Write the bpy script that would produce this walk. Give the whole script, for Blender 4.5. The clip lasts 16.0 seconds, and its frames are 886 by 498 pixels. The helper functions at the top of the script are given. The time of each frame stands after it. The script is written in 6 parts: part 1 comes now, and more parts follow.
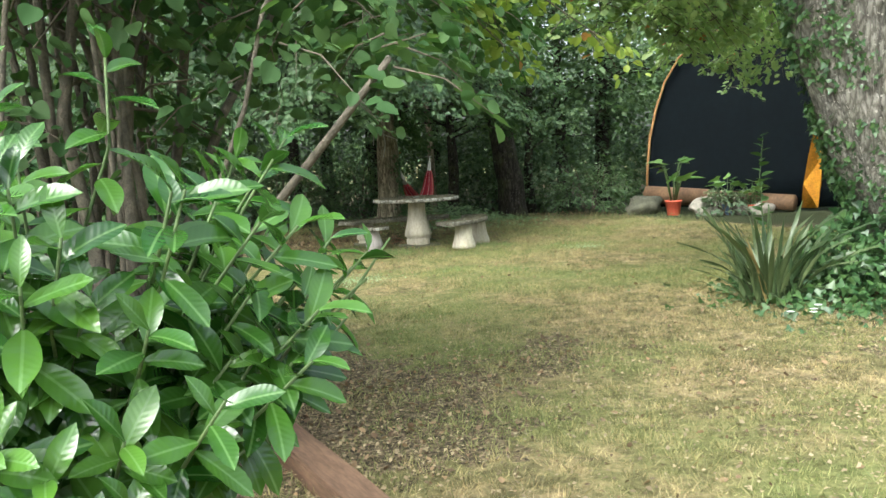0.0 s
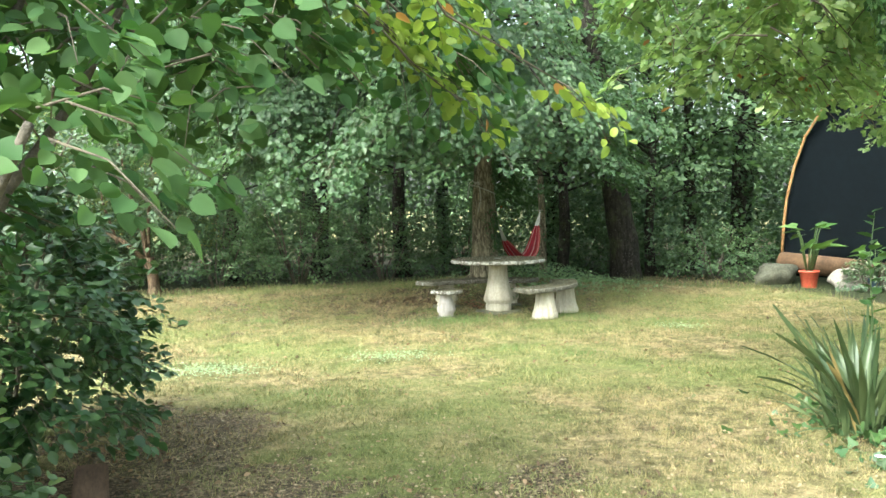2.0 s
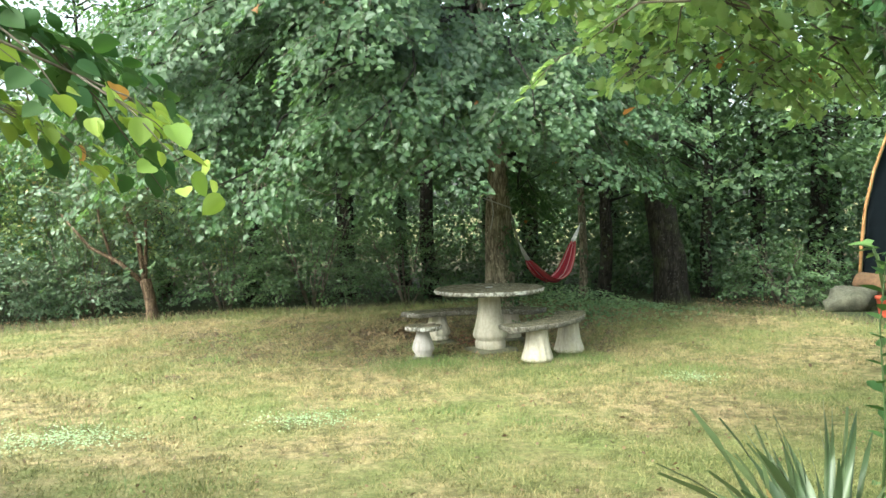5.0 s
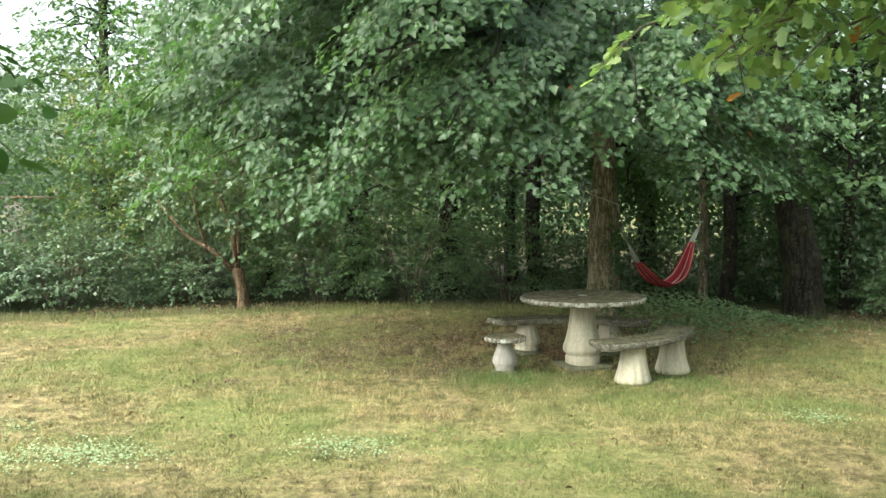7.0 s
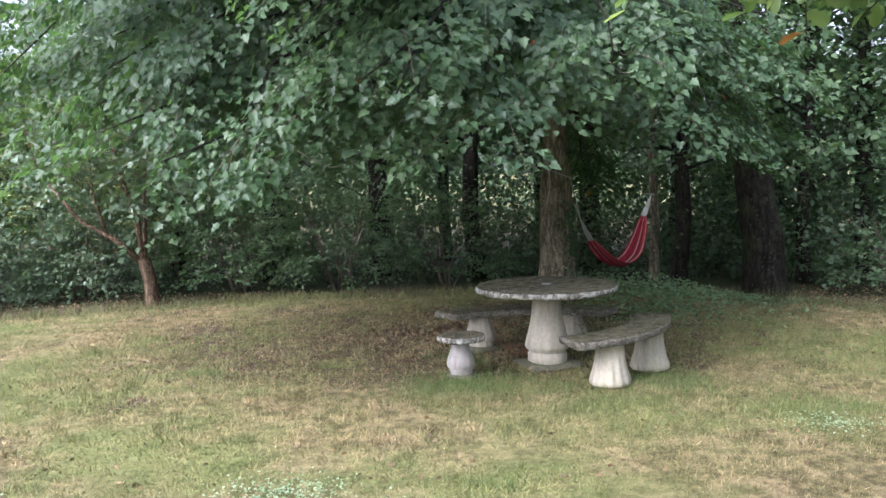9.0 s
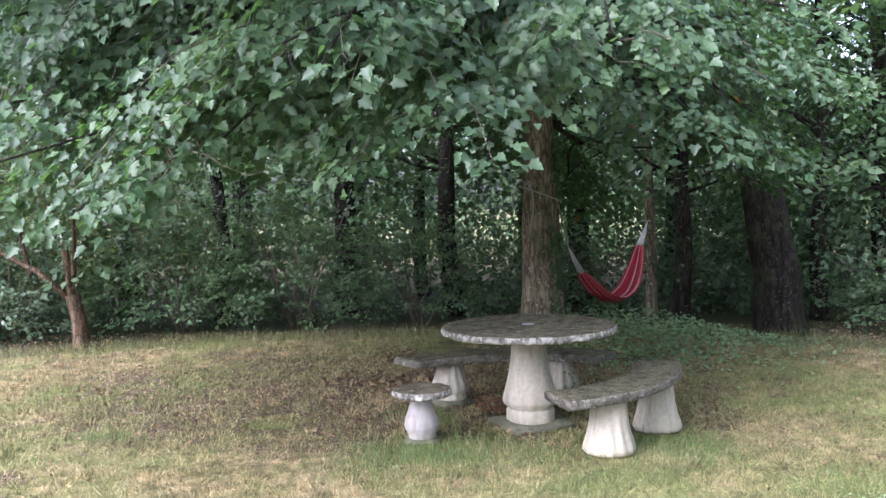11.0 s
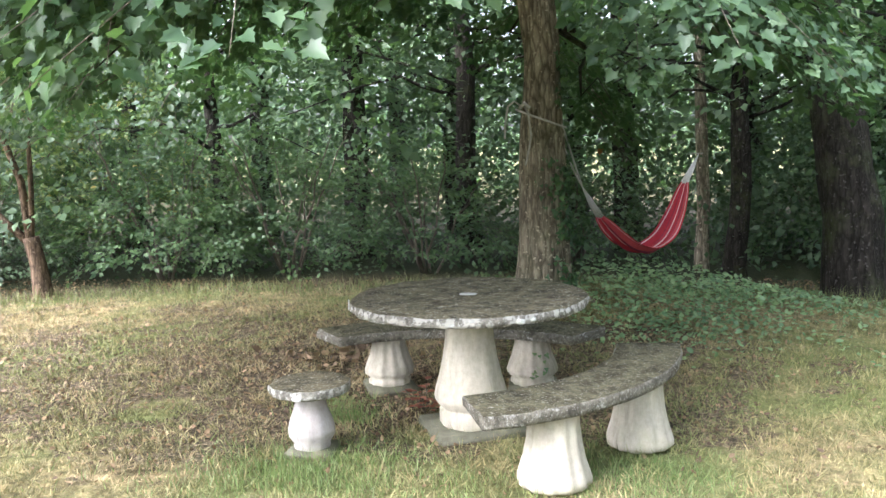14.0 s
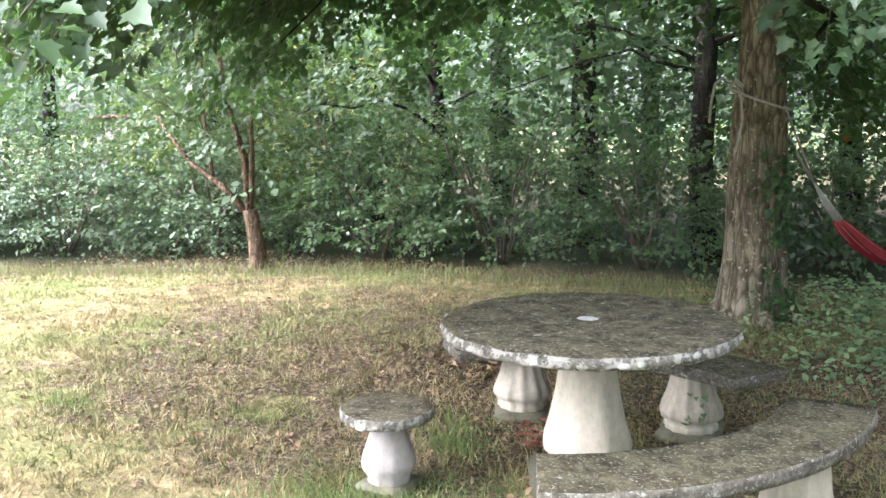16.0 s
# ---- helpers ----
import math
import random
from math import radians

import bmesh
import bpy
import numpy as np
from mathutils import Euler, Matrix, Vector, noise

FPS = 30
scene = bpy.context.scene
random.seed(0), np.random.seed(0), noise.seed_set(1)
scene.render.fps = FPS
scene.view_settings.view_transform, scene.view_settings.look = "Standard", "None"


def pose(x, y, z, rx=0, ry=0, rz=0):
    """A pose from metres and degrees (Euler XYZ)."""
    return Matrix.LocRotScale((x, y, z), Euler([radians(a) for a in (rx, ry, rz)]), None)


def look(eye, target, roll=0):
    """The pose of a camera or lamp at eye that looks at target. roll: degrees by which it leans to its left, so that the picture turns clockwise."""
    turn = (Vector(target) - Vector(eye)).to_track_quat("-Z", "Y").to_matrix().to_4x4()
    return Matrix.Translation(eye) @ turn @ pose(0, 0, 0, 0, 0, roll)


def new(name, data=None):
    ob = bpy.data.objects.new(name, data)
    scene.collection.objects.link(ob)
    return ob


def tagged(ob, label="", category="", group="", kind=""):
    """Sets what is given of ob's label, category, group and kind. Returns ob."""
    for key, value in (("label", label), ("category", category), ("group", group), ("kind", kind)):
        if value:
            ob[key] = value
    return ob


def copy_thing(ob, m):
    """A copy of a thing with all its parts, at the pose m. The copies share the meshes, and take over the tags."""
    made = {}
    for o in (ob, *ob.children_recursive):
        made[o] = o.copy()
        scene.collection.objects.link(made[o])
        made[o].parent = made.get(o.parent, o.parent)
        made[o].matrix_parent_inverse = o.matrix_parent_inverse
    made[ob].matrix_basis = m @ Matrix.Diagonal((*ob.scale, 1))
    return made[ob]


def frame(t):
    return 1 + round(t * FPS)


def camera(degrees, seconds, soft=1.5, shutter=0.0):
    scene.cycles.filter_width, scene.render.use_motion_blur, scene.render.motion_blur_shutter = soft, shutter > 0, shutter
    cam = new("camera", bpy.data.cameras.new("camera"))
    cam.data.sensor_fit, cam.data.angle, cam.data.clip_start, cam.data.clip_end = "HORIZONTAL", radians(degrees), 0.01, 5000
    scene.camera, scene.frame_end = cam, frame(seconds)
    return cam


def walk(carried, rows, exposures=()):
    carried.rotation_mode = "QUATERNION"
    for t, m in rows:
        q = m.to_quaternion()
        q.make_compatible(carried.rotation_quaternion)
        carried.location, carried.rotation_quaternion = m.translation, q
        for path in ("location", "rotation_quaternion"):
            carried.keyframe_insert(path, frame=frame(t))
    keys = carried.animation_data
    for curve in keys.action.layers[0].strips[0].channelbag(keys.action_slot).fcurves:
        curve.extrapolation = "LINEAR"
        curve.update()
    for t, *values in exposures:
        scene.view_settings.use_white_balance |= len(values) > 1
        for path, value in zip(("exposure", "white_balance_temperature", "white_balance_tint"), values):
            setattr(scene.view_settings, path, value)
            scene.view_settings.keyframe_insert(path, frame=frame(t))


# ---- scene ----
cam = camera(53.8, 16.0)
PATH = [
    (0, (1.226, 0.211, 1.317), (1.719, 2.138, 1.111), -2.9),
    (0.3, (1.396, 0.336, 1.373), (1.84, 2.276, 1.18), -3.0),
    (0.5, (1.525, 0.405, 1.374), (1.91, 2.359, 1.184), -3.2),
    (0.8, (1.757, 0.529, 1.386), (2.058, 2.499, 1.217), -2.6),
    (1, (1.89, 0.605, 1.421), (2.143, 2.583, 1.26), -2.4),
    (1.2, (2.007, 0.716, 1.409), (2.234, 2.697, 1.254), -1.7),
    (1.5, (2.18, 0.899, 1.436), (2.383, 2.883, 1.291), -1.6),
    (2, (2.512, 1.166, 1.463), (2.655, 3.159, 1.369), -1.1),
    (2.5, (2.818, 1.456, 1.499), (2.873, 3.454, 1.411), -0.7),
    (3, (3.075, 1.795, 1.58), (3.103, 3.792, 1.482), -0.5),
    (3.5, (3.442, 2.016, 1.598), (3.396, 4.014, 1.523), -1.0),
    (4, (3.628, 2.356, 1.556), (3.558, 4.353, 1.479), -0.9),
    (4.2, (3.729, 2.468, 1.565), (3.655, 4.465, 1.486), -1.1),
    (6.3, (4.482, 3.413, 1.808), (4.197, 5.39, 1.703), -1.3),
    (6.5, (4.507, 3.555, 1.82), (4.163, 5.523, 1.707), -0.8),
    (7, (4.477, 3.831, 1.748), (4.077, 5.788, 1.638), -0.4),
    (7.5, (4.313, 4.157, 1.748), (3.939, 6.118, 1.625), -0.7),
    (8, (4.25, 4.48, 1.74), (3.864, 6.438, 1.614), -1.1),
    (8.5, (4.161, 4.75, 1.724), (3.836, 6.718, 1.578), -1.5),
    (9, (4.03, 5.021, 1.787), (3.812, 7.001, 1.614), -1.6),
    (9.5, (4.039, 5.288, 1.718), (3.834, 7.271, 1.557), -2.3),
    (10, (4.066, 5.621, 1.695), (3.899, 7.612, 1.593), -1.8),
    (10.2, (4.053, 5.816, 1.683), (3.889, 7.807, 1.591), -1.8),
    (12.3, (4.358, 7.256, 1.584), (4.121, 9.239, 1.479), -1.4),
    (12.5, (4.427, 7.357, 1.588), (4.232, 9.343, 1.455), -1.7),
    (13, (4.478, 7.691, 1.576), (4.388, 9.682, 1.406), -1.8),
    (13.5, (4.618, 8.008, 1.58), (4.399, 9.987, 1.39), -2.1),
    (14, (4.896, 8.323, 1.564), (4.495, 10.268, 1.328), -1.8),
    (14.5, (5.034, 8.695, 1.562), (4.545, 10.615, 1.284), -1.2),
    (15, (5.25, 8.976, 1.552), (4.583, 10.837, 1.255), -1.6),
    (15.5, (5.399, 9.142, 1.597), (4.536, 10.921, 1.297), -1.6),
    (16, (5.416, 9.352, 1.601), (4.418, 11.063, 1.324), -0.9),
]
EXPOSURES = [(0.0, 1.8, 6100, 4), (1.5, 2.36, 6100, 0), (3.0, 2.48, 6050, -1), (4.2, 2.43, 6050, -1), (7.0, 2.05, 6450, -2), (8.0, 1.97, 6350, 0), (9.0, 1.87, 5550, 21), (10.2, 1.98, 5400, 25), (12.3, 2.72, 5600, 27), (13.0, 2.8, 5750, 24), (14.5, 3.02, 5650, 16), (16.0, 3.12, 5700, 20)]
walk(cam, [(t, look(eye, target, roll)) for t, eye, target, roll in PATH], EXPOSURES)

# ---- light ----
world = bpy.data.worlds.new("sky")
scene.world = world
world.use_nodes = True
wn = world.node_tree.nodes
sky = wn.new("ShaderNodeTexSky")
sky.sky_type, sky.sun_disc = "NISHITA", False
sky.sun_elevation, sky.sun_rotation = radians(45), radians(226)
sky.air_density, sky.dust_density, sky.ozone_density = 1.2, 6.0, 0.6
veil = wn.new("ShaderNodeHueSaturation")  # thin cloud greys the blue
veil.inputs["Saturation"].default_value = 0.4
world.node_tree.links.new(sky.outputs[0], veil.inputs["Color"])
world.node_tree.links.new(veil.outputs[0], wn["Background"].inputs[0])
wn["Background"].inputs[1].default_value = 0.15
sun = new("sun", bpy.data.lights.new("sun", "SUN"))
sun.data.energy, sun.data.angle, sun.data.color = 0.9, radians(50), (1.0, 0.96, 0.88)
sun.matrix_world = look((-13.5, -13, 18.8), (0, 0, 0))

R = np.random.default_rng(7)


# ---- materials ----
def material(name, rough=0.7, spec=0.5):
    m = bpy.data.materials.new(name)
    m.use_nodes = True
    b = m.node_tree.nodes["Principled BSDF"]
    b.inputs["Roughness"].default_value = rough
    b.inputs["Specular IOR Level"].default_value = spec
    return m, m.node_tree.nodes, m.node_tree.links, b


def noise_node(N, L, scale, detail=6, rough=0.6, coord=None, stretch=None):
    n = N.new("ShaderNodeTexNoise")
    n.inputs["Scale"].default_value, n.inputs["Detail"].default_value, n.inputs["Roughness"].default_value = scale, detail, rough
    if coord is None:
        coord = N.new("ShaderNodeTexCoord").outputs["Object"]
    if stretch:
        mp = N.new("ShaderNodeMapping")
        mp.inputs["Scale"].default_value = stretch
        L.new(coord, mp.inputs[0])
        coord = mp.outputs[0]
    L.new(coord, n.inputs["Vector"])
    return n


def ramp(N, L, fac, stops):
    r = N.new("ShaderNodeValToRGB")
    e = r.color_ramp.elements
    e[0].position, e[0].color = stops[0][0], (*stops[0][1], 1)
    e[1].position, e[1].color = stops[-1][0], (*stops[-1][1], 1)
    for p, c in stops[1:-1]:
        e.new(p).color = (*c, 1)
    L.new(fac, r.inputs[0])
    return r.outputs[0]


def mix(N, L, fac, a, b, how="MIX"):
    m = N.new("ShaderNodeMix")
    m.data_type, m.blend_type = "RGBA", how
    for sock, v in ((m.inputs[0], fac), (m.inputs[6], a), (m.inputs[7], b)):
        if hasattr(v, "is_linked"):
            L.new(v, sock)
        else:
            sock.default_value = v if isinstance(v, (int, float)) else (*v, 1)
    return m.outputs[2]


def bump(N, L, b, height, strength=0.4, dist=0.01):
    n = N.new("ShaderNodeBump")
    n.inputs["Strength"].default_value, n.inputs["Distance"].default_value = strength, dist
    L.new(height, n.inputs["Height"])
    L.new(n.outputs[0], b.inputs["Normal"])


def plain(name, c1, c2, scale=8, rough=0.75, bumps=0.4, dist=0.006, stretch=None, spec=0.4):
    """Two-tone mottled surface with relief at two scales."""
    m, N, L, b = material(name, rough, spec)
    n1 = noise_node(N, L, scale, 8, 0.65, stretch=stretch)
    n2 = noise_node(N, L, scale * 6, 6, 0.6, stretch=stretch)
    mid = tuple((x + y) / 2 for x, y in zip(c1, c2))
    c = ramp(N, L, n1.outputs[0], ((0.3, c1), (0.5, mid), (0.7, c2)))
    f = ramp(N, L, n2.outputs[0], ((0.3, (0.55,) * 3), (0.7, (1.25,) * 3)))
    L.new(mix(N, L, 0.7, c, f, "MULTIPLY"), b.inputs["Base Color"])
    bump(N, L, b, n2.outputs[0], bumps, dist)
    return m


def leaf_material(name, dark, light, rough=0.42, through_it=0.35, odd=None, odd_share=0.03, spec=0.5):
    """Leaf blades: hue differs leaf by leaf and clump by clump; some light passes through."""
    m, N, L, b = material(name, rough, spec)
    geo = N.new("ShaderNodeNewGeometry")
    info = N.new("ShaderNodeObjectInfo")
    both = N.new("ShaderNodeMath")
    both.operation = "ADD"
    L.new(geo.outputs["Random Per Island"], both.inputs[0])
    L.new(info.outputs["Random"], both.inputs[1])
    wrap = N.new("ShaderNodeMath")
    wrap.operation = "FRACT"
    L.new(both.outputs[0], wrap.inputs[0])
    c = ramp(N, L, wrap.outputs[0], ((0.0, dark), (1.0, light)))
    pos = noise_node(N, L, 0.9, 3, coord=geo.outputs["Position"])
    c = mix(N, L, 0.6, c, ramp(N, L, pos.outputs[0], ((0.3, (0.6, 0.68, 0.66)), (0.7, (1.25, 1.2, 1.05)))), "MULTIPLY")
    if odd:
        pick = N.new("ShaderNodeMath")
        pick.operation = "LESS_THAN"
        pick.inputs[1].default_value = odd_share
        white = N.new("ShaderNodeTexWhiteNoise")
        white.noise_dimensions = "1D"
        L.new(wrap.outputs[0], white.inputs["W"])
        L.new(white.outputs["Value"], pick.inputs[0])
        c = mix(N, L, pick.outputs[0], c, odd)
    L.new(c, b.inputs["Base Color"])
    t = N.new("ShaderNodeBsdfTranslucent")
    L.new(mix(N, L, 1.0, c, (1.25, 1.35, 0.7), "MULTIPLY"), t.inputs[0])
    ms = N.new("ShaderNodeMixShader")
    ms.inputs[0].default_value = through_it
    L.new(b.outputs[0], ms.inputs[1])
    L.new(t.outputs[0], ms.inputs[2])
    L.new(ms.outputs[0], N["Material Output"].inputs[0])
    return m


def lawn_colour(N, L):
    """Colour of the half-dry turf by place: straw, fresh green, worn brown."""
    p = N.new("ShaderNodeNewGeometry").outputs["Position"]
    big = noise_node(N, L, 0.55, 5, 0.6, coord=p)
    mid = noise_node(N, L, 2.6, 6, 0.65, coord=p)
    small = noise_node(N, L, 22, 6, 0.7, coord=p)
    base = ramp(N, L, mid.outputs[0], ((0.28, (0.145, 0.14, 0.066)), (0.45, (0.235, 0.21, 0.106)), (0.62, (0.315, 0.262, 0.152)), (0.78, (0.235, 0.175, 0.105))))
    fresh = ramp(N, L, mid.outputs[0], ((0.3, (0.118, 0.15, 0.05)), (0.7, (0.235, 0.235, 0.1))))
    clumps = noise_node(N, L, 7.5, 5, 0.7, coord=p)
    base = mix(N, L, 0.9, base, ramp(N, L, clumps.outputs[0], ((0.38, (0.45, 0.46, 0.42)), (0.6, (1.2, 1.17, 1.15)))), "MULTIPLY")
    c = mix(N, L, ramp(N, L, big.outputs[0], ((0.42, (0, 0, 0)), (0.6, (1, 1, 1)))), base, fresh)
    return c, small, p


def make_ground_material():
    m, N, L, b = material("lawn_and_soil", 0.95, 0.15)
    c, small, p = lawn_colour(N, L)
    c = mix(N, L, 0.75, c, ramp(N, L, small.outputs[0], ((0.3, (0.3, 0.27, 0.22)), (0.7, (1.25, 1.2, 1.15)))), "MULTIPLY")
    at = N.new("ShaderNodeAttribute")
    at.attribute_name = "litter"
    ragged = noise_node(N, L, 5.5, 8, 0.75, coord=p)
    add = N.new("ShaderNodeMath")
    add.operation = "ADD"
    torn = N.new("ShaderNodeMath")  # ragged edges between turf and bare soil
    torn.operation = "MULTIPLY_ADD"
    torn.inputs[1].default_value, torn.inputs[2].default_value = 1.9, -0.45
    L.new(ragged.outputs[0], torn.inputs[0])
    L.new(at.outputs["Fac"], add.inputs[0])
    L.new(torn.outputs[0], add.inputs[1])
    flecks = noise_node(N, L, 34, 5, 0.75, coord=p)
    soil = ramp(N, L, flecks.outputs[0], ((0.38, (0.018, 0.015, 0.011)), (0.5, (0.085, 0.064, 0.042)), (0.6, (0.22, 0.165, 0.105)), (0.72, (0.4, 0.33, 0.22))))
    c = mix(N, L, ramp(N, L, add.outputs[0], ((0.86, (0, 0, 0)), (1.3, (0.92, 0.92, 0.92)))), c, soil)
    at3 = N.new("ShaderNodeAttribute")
    at3.attribute_name = "wood_shade"
    # green undergrowth tint, darkened to carry the shade under the trees
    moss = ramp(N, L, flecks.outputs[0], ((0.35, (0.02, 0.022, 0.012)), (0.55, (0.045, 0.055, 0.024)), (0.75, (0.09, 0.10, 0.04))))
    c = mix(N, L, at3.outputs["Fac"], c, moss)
    at2 = N.new("ShaderNodeAttribute")
    at2.attribute_name = "lush"
    c = mix(N, L, at2.outputs["Fac"], c, (0.08, 0.14, 0.045))
    L.new(c, b.inputs["Base Color"])
    bump(N, L, b, small.outputs[0], 0.8, 0.03)
    return m


def make_blade_material():
    m, N, L, b = material("grass_blade", 0.6, 0.3)
    c, small, p = lawn_colour(N, L)
    geo = N.new("ShaderNodeNewGeometry")
    tint = ramp(N, L, geo.outputs["Random Per Island"], ((0.0, (0.35, 0.45, 0.28)), (0.45, (0.95, 0.95, 0.85)), (0.8, (1.35, 1.27, 1.18)), (1.0, (1.65, 1.55, 1.42))))
    L.new(mix(N, L, 0.85, c, tint, "MULTIPLY"), b.inputs["Base Color"])
    return m


def make_bark(name, c1, c2, scale, moss=0.0):
    """Fissured bark: plates split lengthwise, moss and pale lichen flecks."""
    m, N, L, b = material(name, 0.92, 0.15)
    w = noise_node(N, L, scale * 1.6, 8, 0.72, stretch=(1, 1, 0.16))
    v = N.new("ShaderNodeTexVoronoi")
    v.feature = "DISTANCE_TO_EDGE"
    v.inputs["Scale"].default_value = scale * 2.2
    mp = N.new("ShaderNodeMapping")
    mp.inputs["Scale"].default_value = (1, 1, 0.25)
    warp = N.new("ShaderNodeVectorMath")
    warp.operation = "MULTIPLY_ADD"
    warp.inputs[1].default_value = (0.12, 0.12, 0.12)
    L.new(w.outputs["Color"], warp.inputs[0])
    L.new(N.new("ShaderNodeTexCoord").outputs["Object"], warp.inputs[2])
    L.new(warp.outputs[0], mp.inputs[0])
    L.new(mp.outputs[0], v.inputs["Vector"])
    c = ramp(N, L, w.outputs[0], ((0.36, c1), (0.62, c2)))
    c = mix(N, L, 0.8, c, ramp(N, L, v.outputs["Distance"], ((0.0, (0.3, 0.28, 0.26)), (0.22, (1.15, 1.15, 1.15)))), "MULTIPLY")
    if moss:
        n = noise_node(N, L, 2.6, 6, 0.7)
        c = mix(N, L, ramp(N, L, n.outputs[0], ((0.5, (0, 0, 0)), (0.68, (moss,) * 3))), c, (0.085, 0.105, 0.04))
    spots = noise_node(N, L, 30, 3, 0.5)
    c = mix(N, L, ramp(N, L, spots.outputs[0], ((0.63, (0, 0, 0)), (0.68, (0.55, 0.55, 0.55)))), c, tuple(min(1, x * 1.8 + 0.05) for x in c2))
    L.new(c, b.inputs["Base Color"])
    h = mix(N, L, 0.5, w.outputs[0], v.outputs["Distance"])
    bump(N, L, b, h, 1.0, 0.05)
    return m


def make_stone(name, dark, pale, lichen, scale, lichen_from):
    """Old cast stone: grime, blotches and crusts of lichen."""
    m, N, L, b = material(name, 0.92, 0.2)
    n1, n2, n3 = noise_node(N, L, scale, 9, 0.7), noise_node(N, L, scale * 5, 8, 0.75), noise_node(N, L, scale * 1.9, 6, 0.62)
    c = ramp(N, L, n1.outputs[0], ((0.34, dark), (0.68, pale)))
    c = mix(N, L, 0.8, c, ramp(N, L, n2.outputs[0], ((0.3, (0.3, 0.29, 0.27)), (0.5, (0.85, 0.84, 0.8)), (0.7, (1.7, 1.66, 1.55)))), "MULTIPLY")
    c = mix(N, L, ramp(N, L, n3.outputs[0], ((lichen_from, (0, 0, 0)), (lichen_from + 0.05, (1, 1, 1)))), c, lichen)
    n4 = noise_node(N, L, scale * 6, 4, 0.75)
    c = mix(N, L, ramp(N, L, n4.outputs[0], ((0.58, (0, 0, 0)), (0.63, (0.9, 0.9, 0.9)))), c, lichen)
    L.new(c, b.inputs["Base Color"])
    bump(N, L, b, n2.outputs[0], 1.0, 0.03)
    return m


def make_cast(name, tone):
    """Pale cast concrete with rain streaks and a green foot."""
    m, N, L, b = material(name, 0.85, 0.25)
    s = noise_node(N, L, 17, 8, 0.72, stretch=(1, 1, 0.1))
    n = noise_node(N, L, 30, 6, 0.7)
    c = ramp(N, L, s.outputs[0], ((0.25, tuple(x * 0.45 for x in tone)), (0.44, tuple(x * 0.8 for x in tone)), (0.66, tone)))
    c = mix(N, L, 0.5, c, ramp(N, L, n.outputs[0], ((0.3, (0.7, 0.69, 0.64)), (0.6, (1.1, 1.1, 1.08)))), "MULTIPLY")
    a = noise_node(N, L, 4.5, 5, 0.6)
    c = mix(N, L, ramp(N, L, a.outputs[0], ((0.55, (0, 0, 0)), (0.72, (0.45, 0.45, 0.45)))), c, (0.42, 0.39, 0.22))
    L.new(c, b.inputs["Base Color"])
    bump(N, L, b, n.outputs[0], 0.5, 0.006)
    return m


def make_hammock_cloth():
    m, N, L, b = material("striped_cotton", 0.85, 0.2)
    at = N.new("ShaderNodeAttribute")
    at.attribute_name = "across"
    w = noise_node(N, L, 60, 4, 0.6)
    c = ramp(N, L, at.outputs["Fac"], ((0.0, (0.33, 0.022, 0.035)), (1.0, (0.38, 0.03, 0.04))))
    r = c.node.color_ramp
    r.interpolation = "CONSTANT"
    for p, col in ((0.12, (0.62, 0.42, 0.4)), (0.16, (0.36, 0.025, 0.04)), (0.33, (0.16, 0.03, 0.06)), (0.38, (0.4, 0.035, 0.05)), (0.52, (0.68, 0.47, 0.45)), (0.56, (0.35, 0.03, 0.045)), (0.7, (0.2, 0.03, 0.06)), (0.75, (0.42, 0.06, 0.07)), (0.9, (0.6, 0.38, 0.36)), (0.94, (0.5, 0.04, 0.05))):
        r.elements.new(p).color = (*col, 1)
    L.new(mix(N, L, 0.4, c, ramp(N, L, w.outputs[0], ((0.3, (0.6,) * 3), (0.7, (1.2,) * 3))), "MULTIPLY"), b.inputs["Base Color"])
    bump(N, L, b, w.outputs[0], 0.5, 0.005)
    return m


def add_veins(m, pale, strength):
    """A pale midrib and slanting side veins in relief, along the leaf's own length."""
    N, L = m.node_tree.nodes, m.node_tree.links
    b = N["Principled BSDF"]
    rib, along = N.new("ShaderNodeAttribute"), N.new("ShaderNodeAttribute")
    rib.attribute_name, along.attribute_name = "rib", "along"
    old = b.inputs["Base Color"].links[0].from_socket
    L.new(mix(N, L, ramp(N, L, rib.outputs["Fac"], ((0.05, (0.75, 0.75, 0.75)), (0.13, (0, 0, 0)))), old, pale), b.inputs["Base Color"])
    slant = N.new("ShaderNodeMath")
    slant.operation = "MULTIPLY_ADD"
    slant.inputs[1].default_value = -0.16
    L.new(rib.outputs["Fac"], slant.inputs[0])
    L.new(along.outputs["Fac"], slant.inputs[2])
    beat = N.new("ShaderNodeMath")
    beat.operation = "MULTIPLY"
    beat.inputs[1].default_value = 62.0
    L.new(slant.outputs[0], beat.inputs[0])
    wave = N.new("ShaderNodeMath")
    wave.operation = "SINE"
    L.new(beat.outputs[0], wave.inputs[0])
    bump(N, L, b, wave.outputs[0], strength, 0.002)


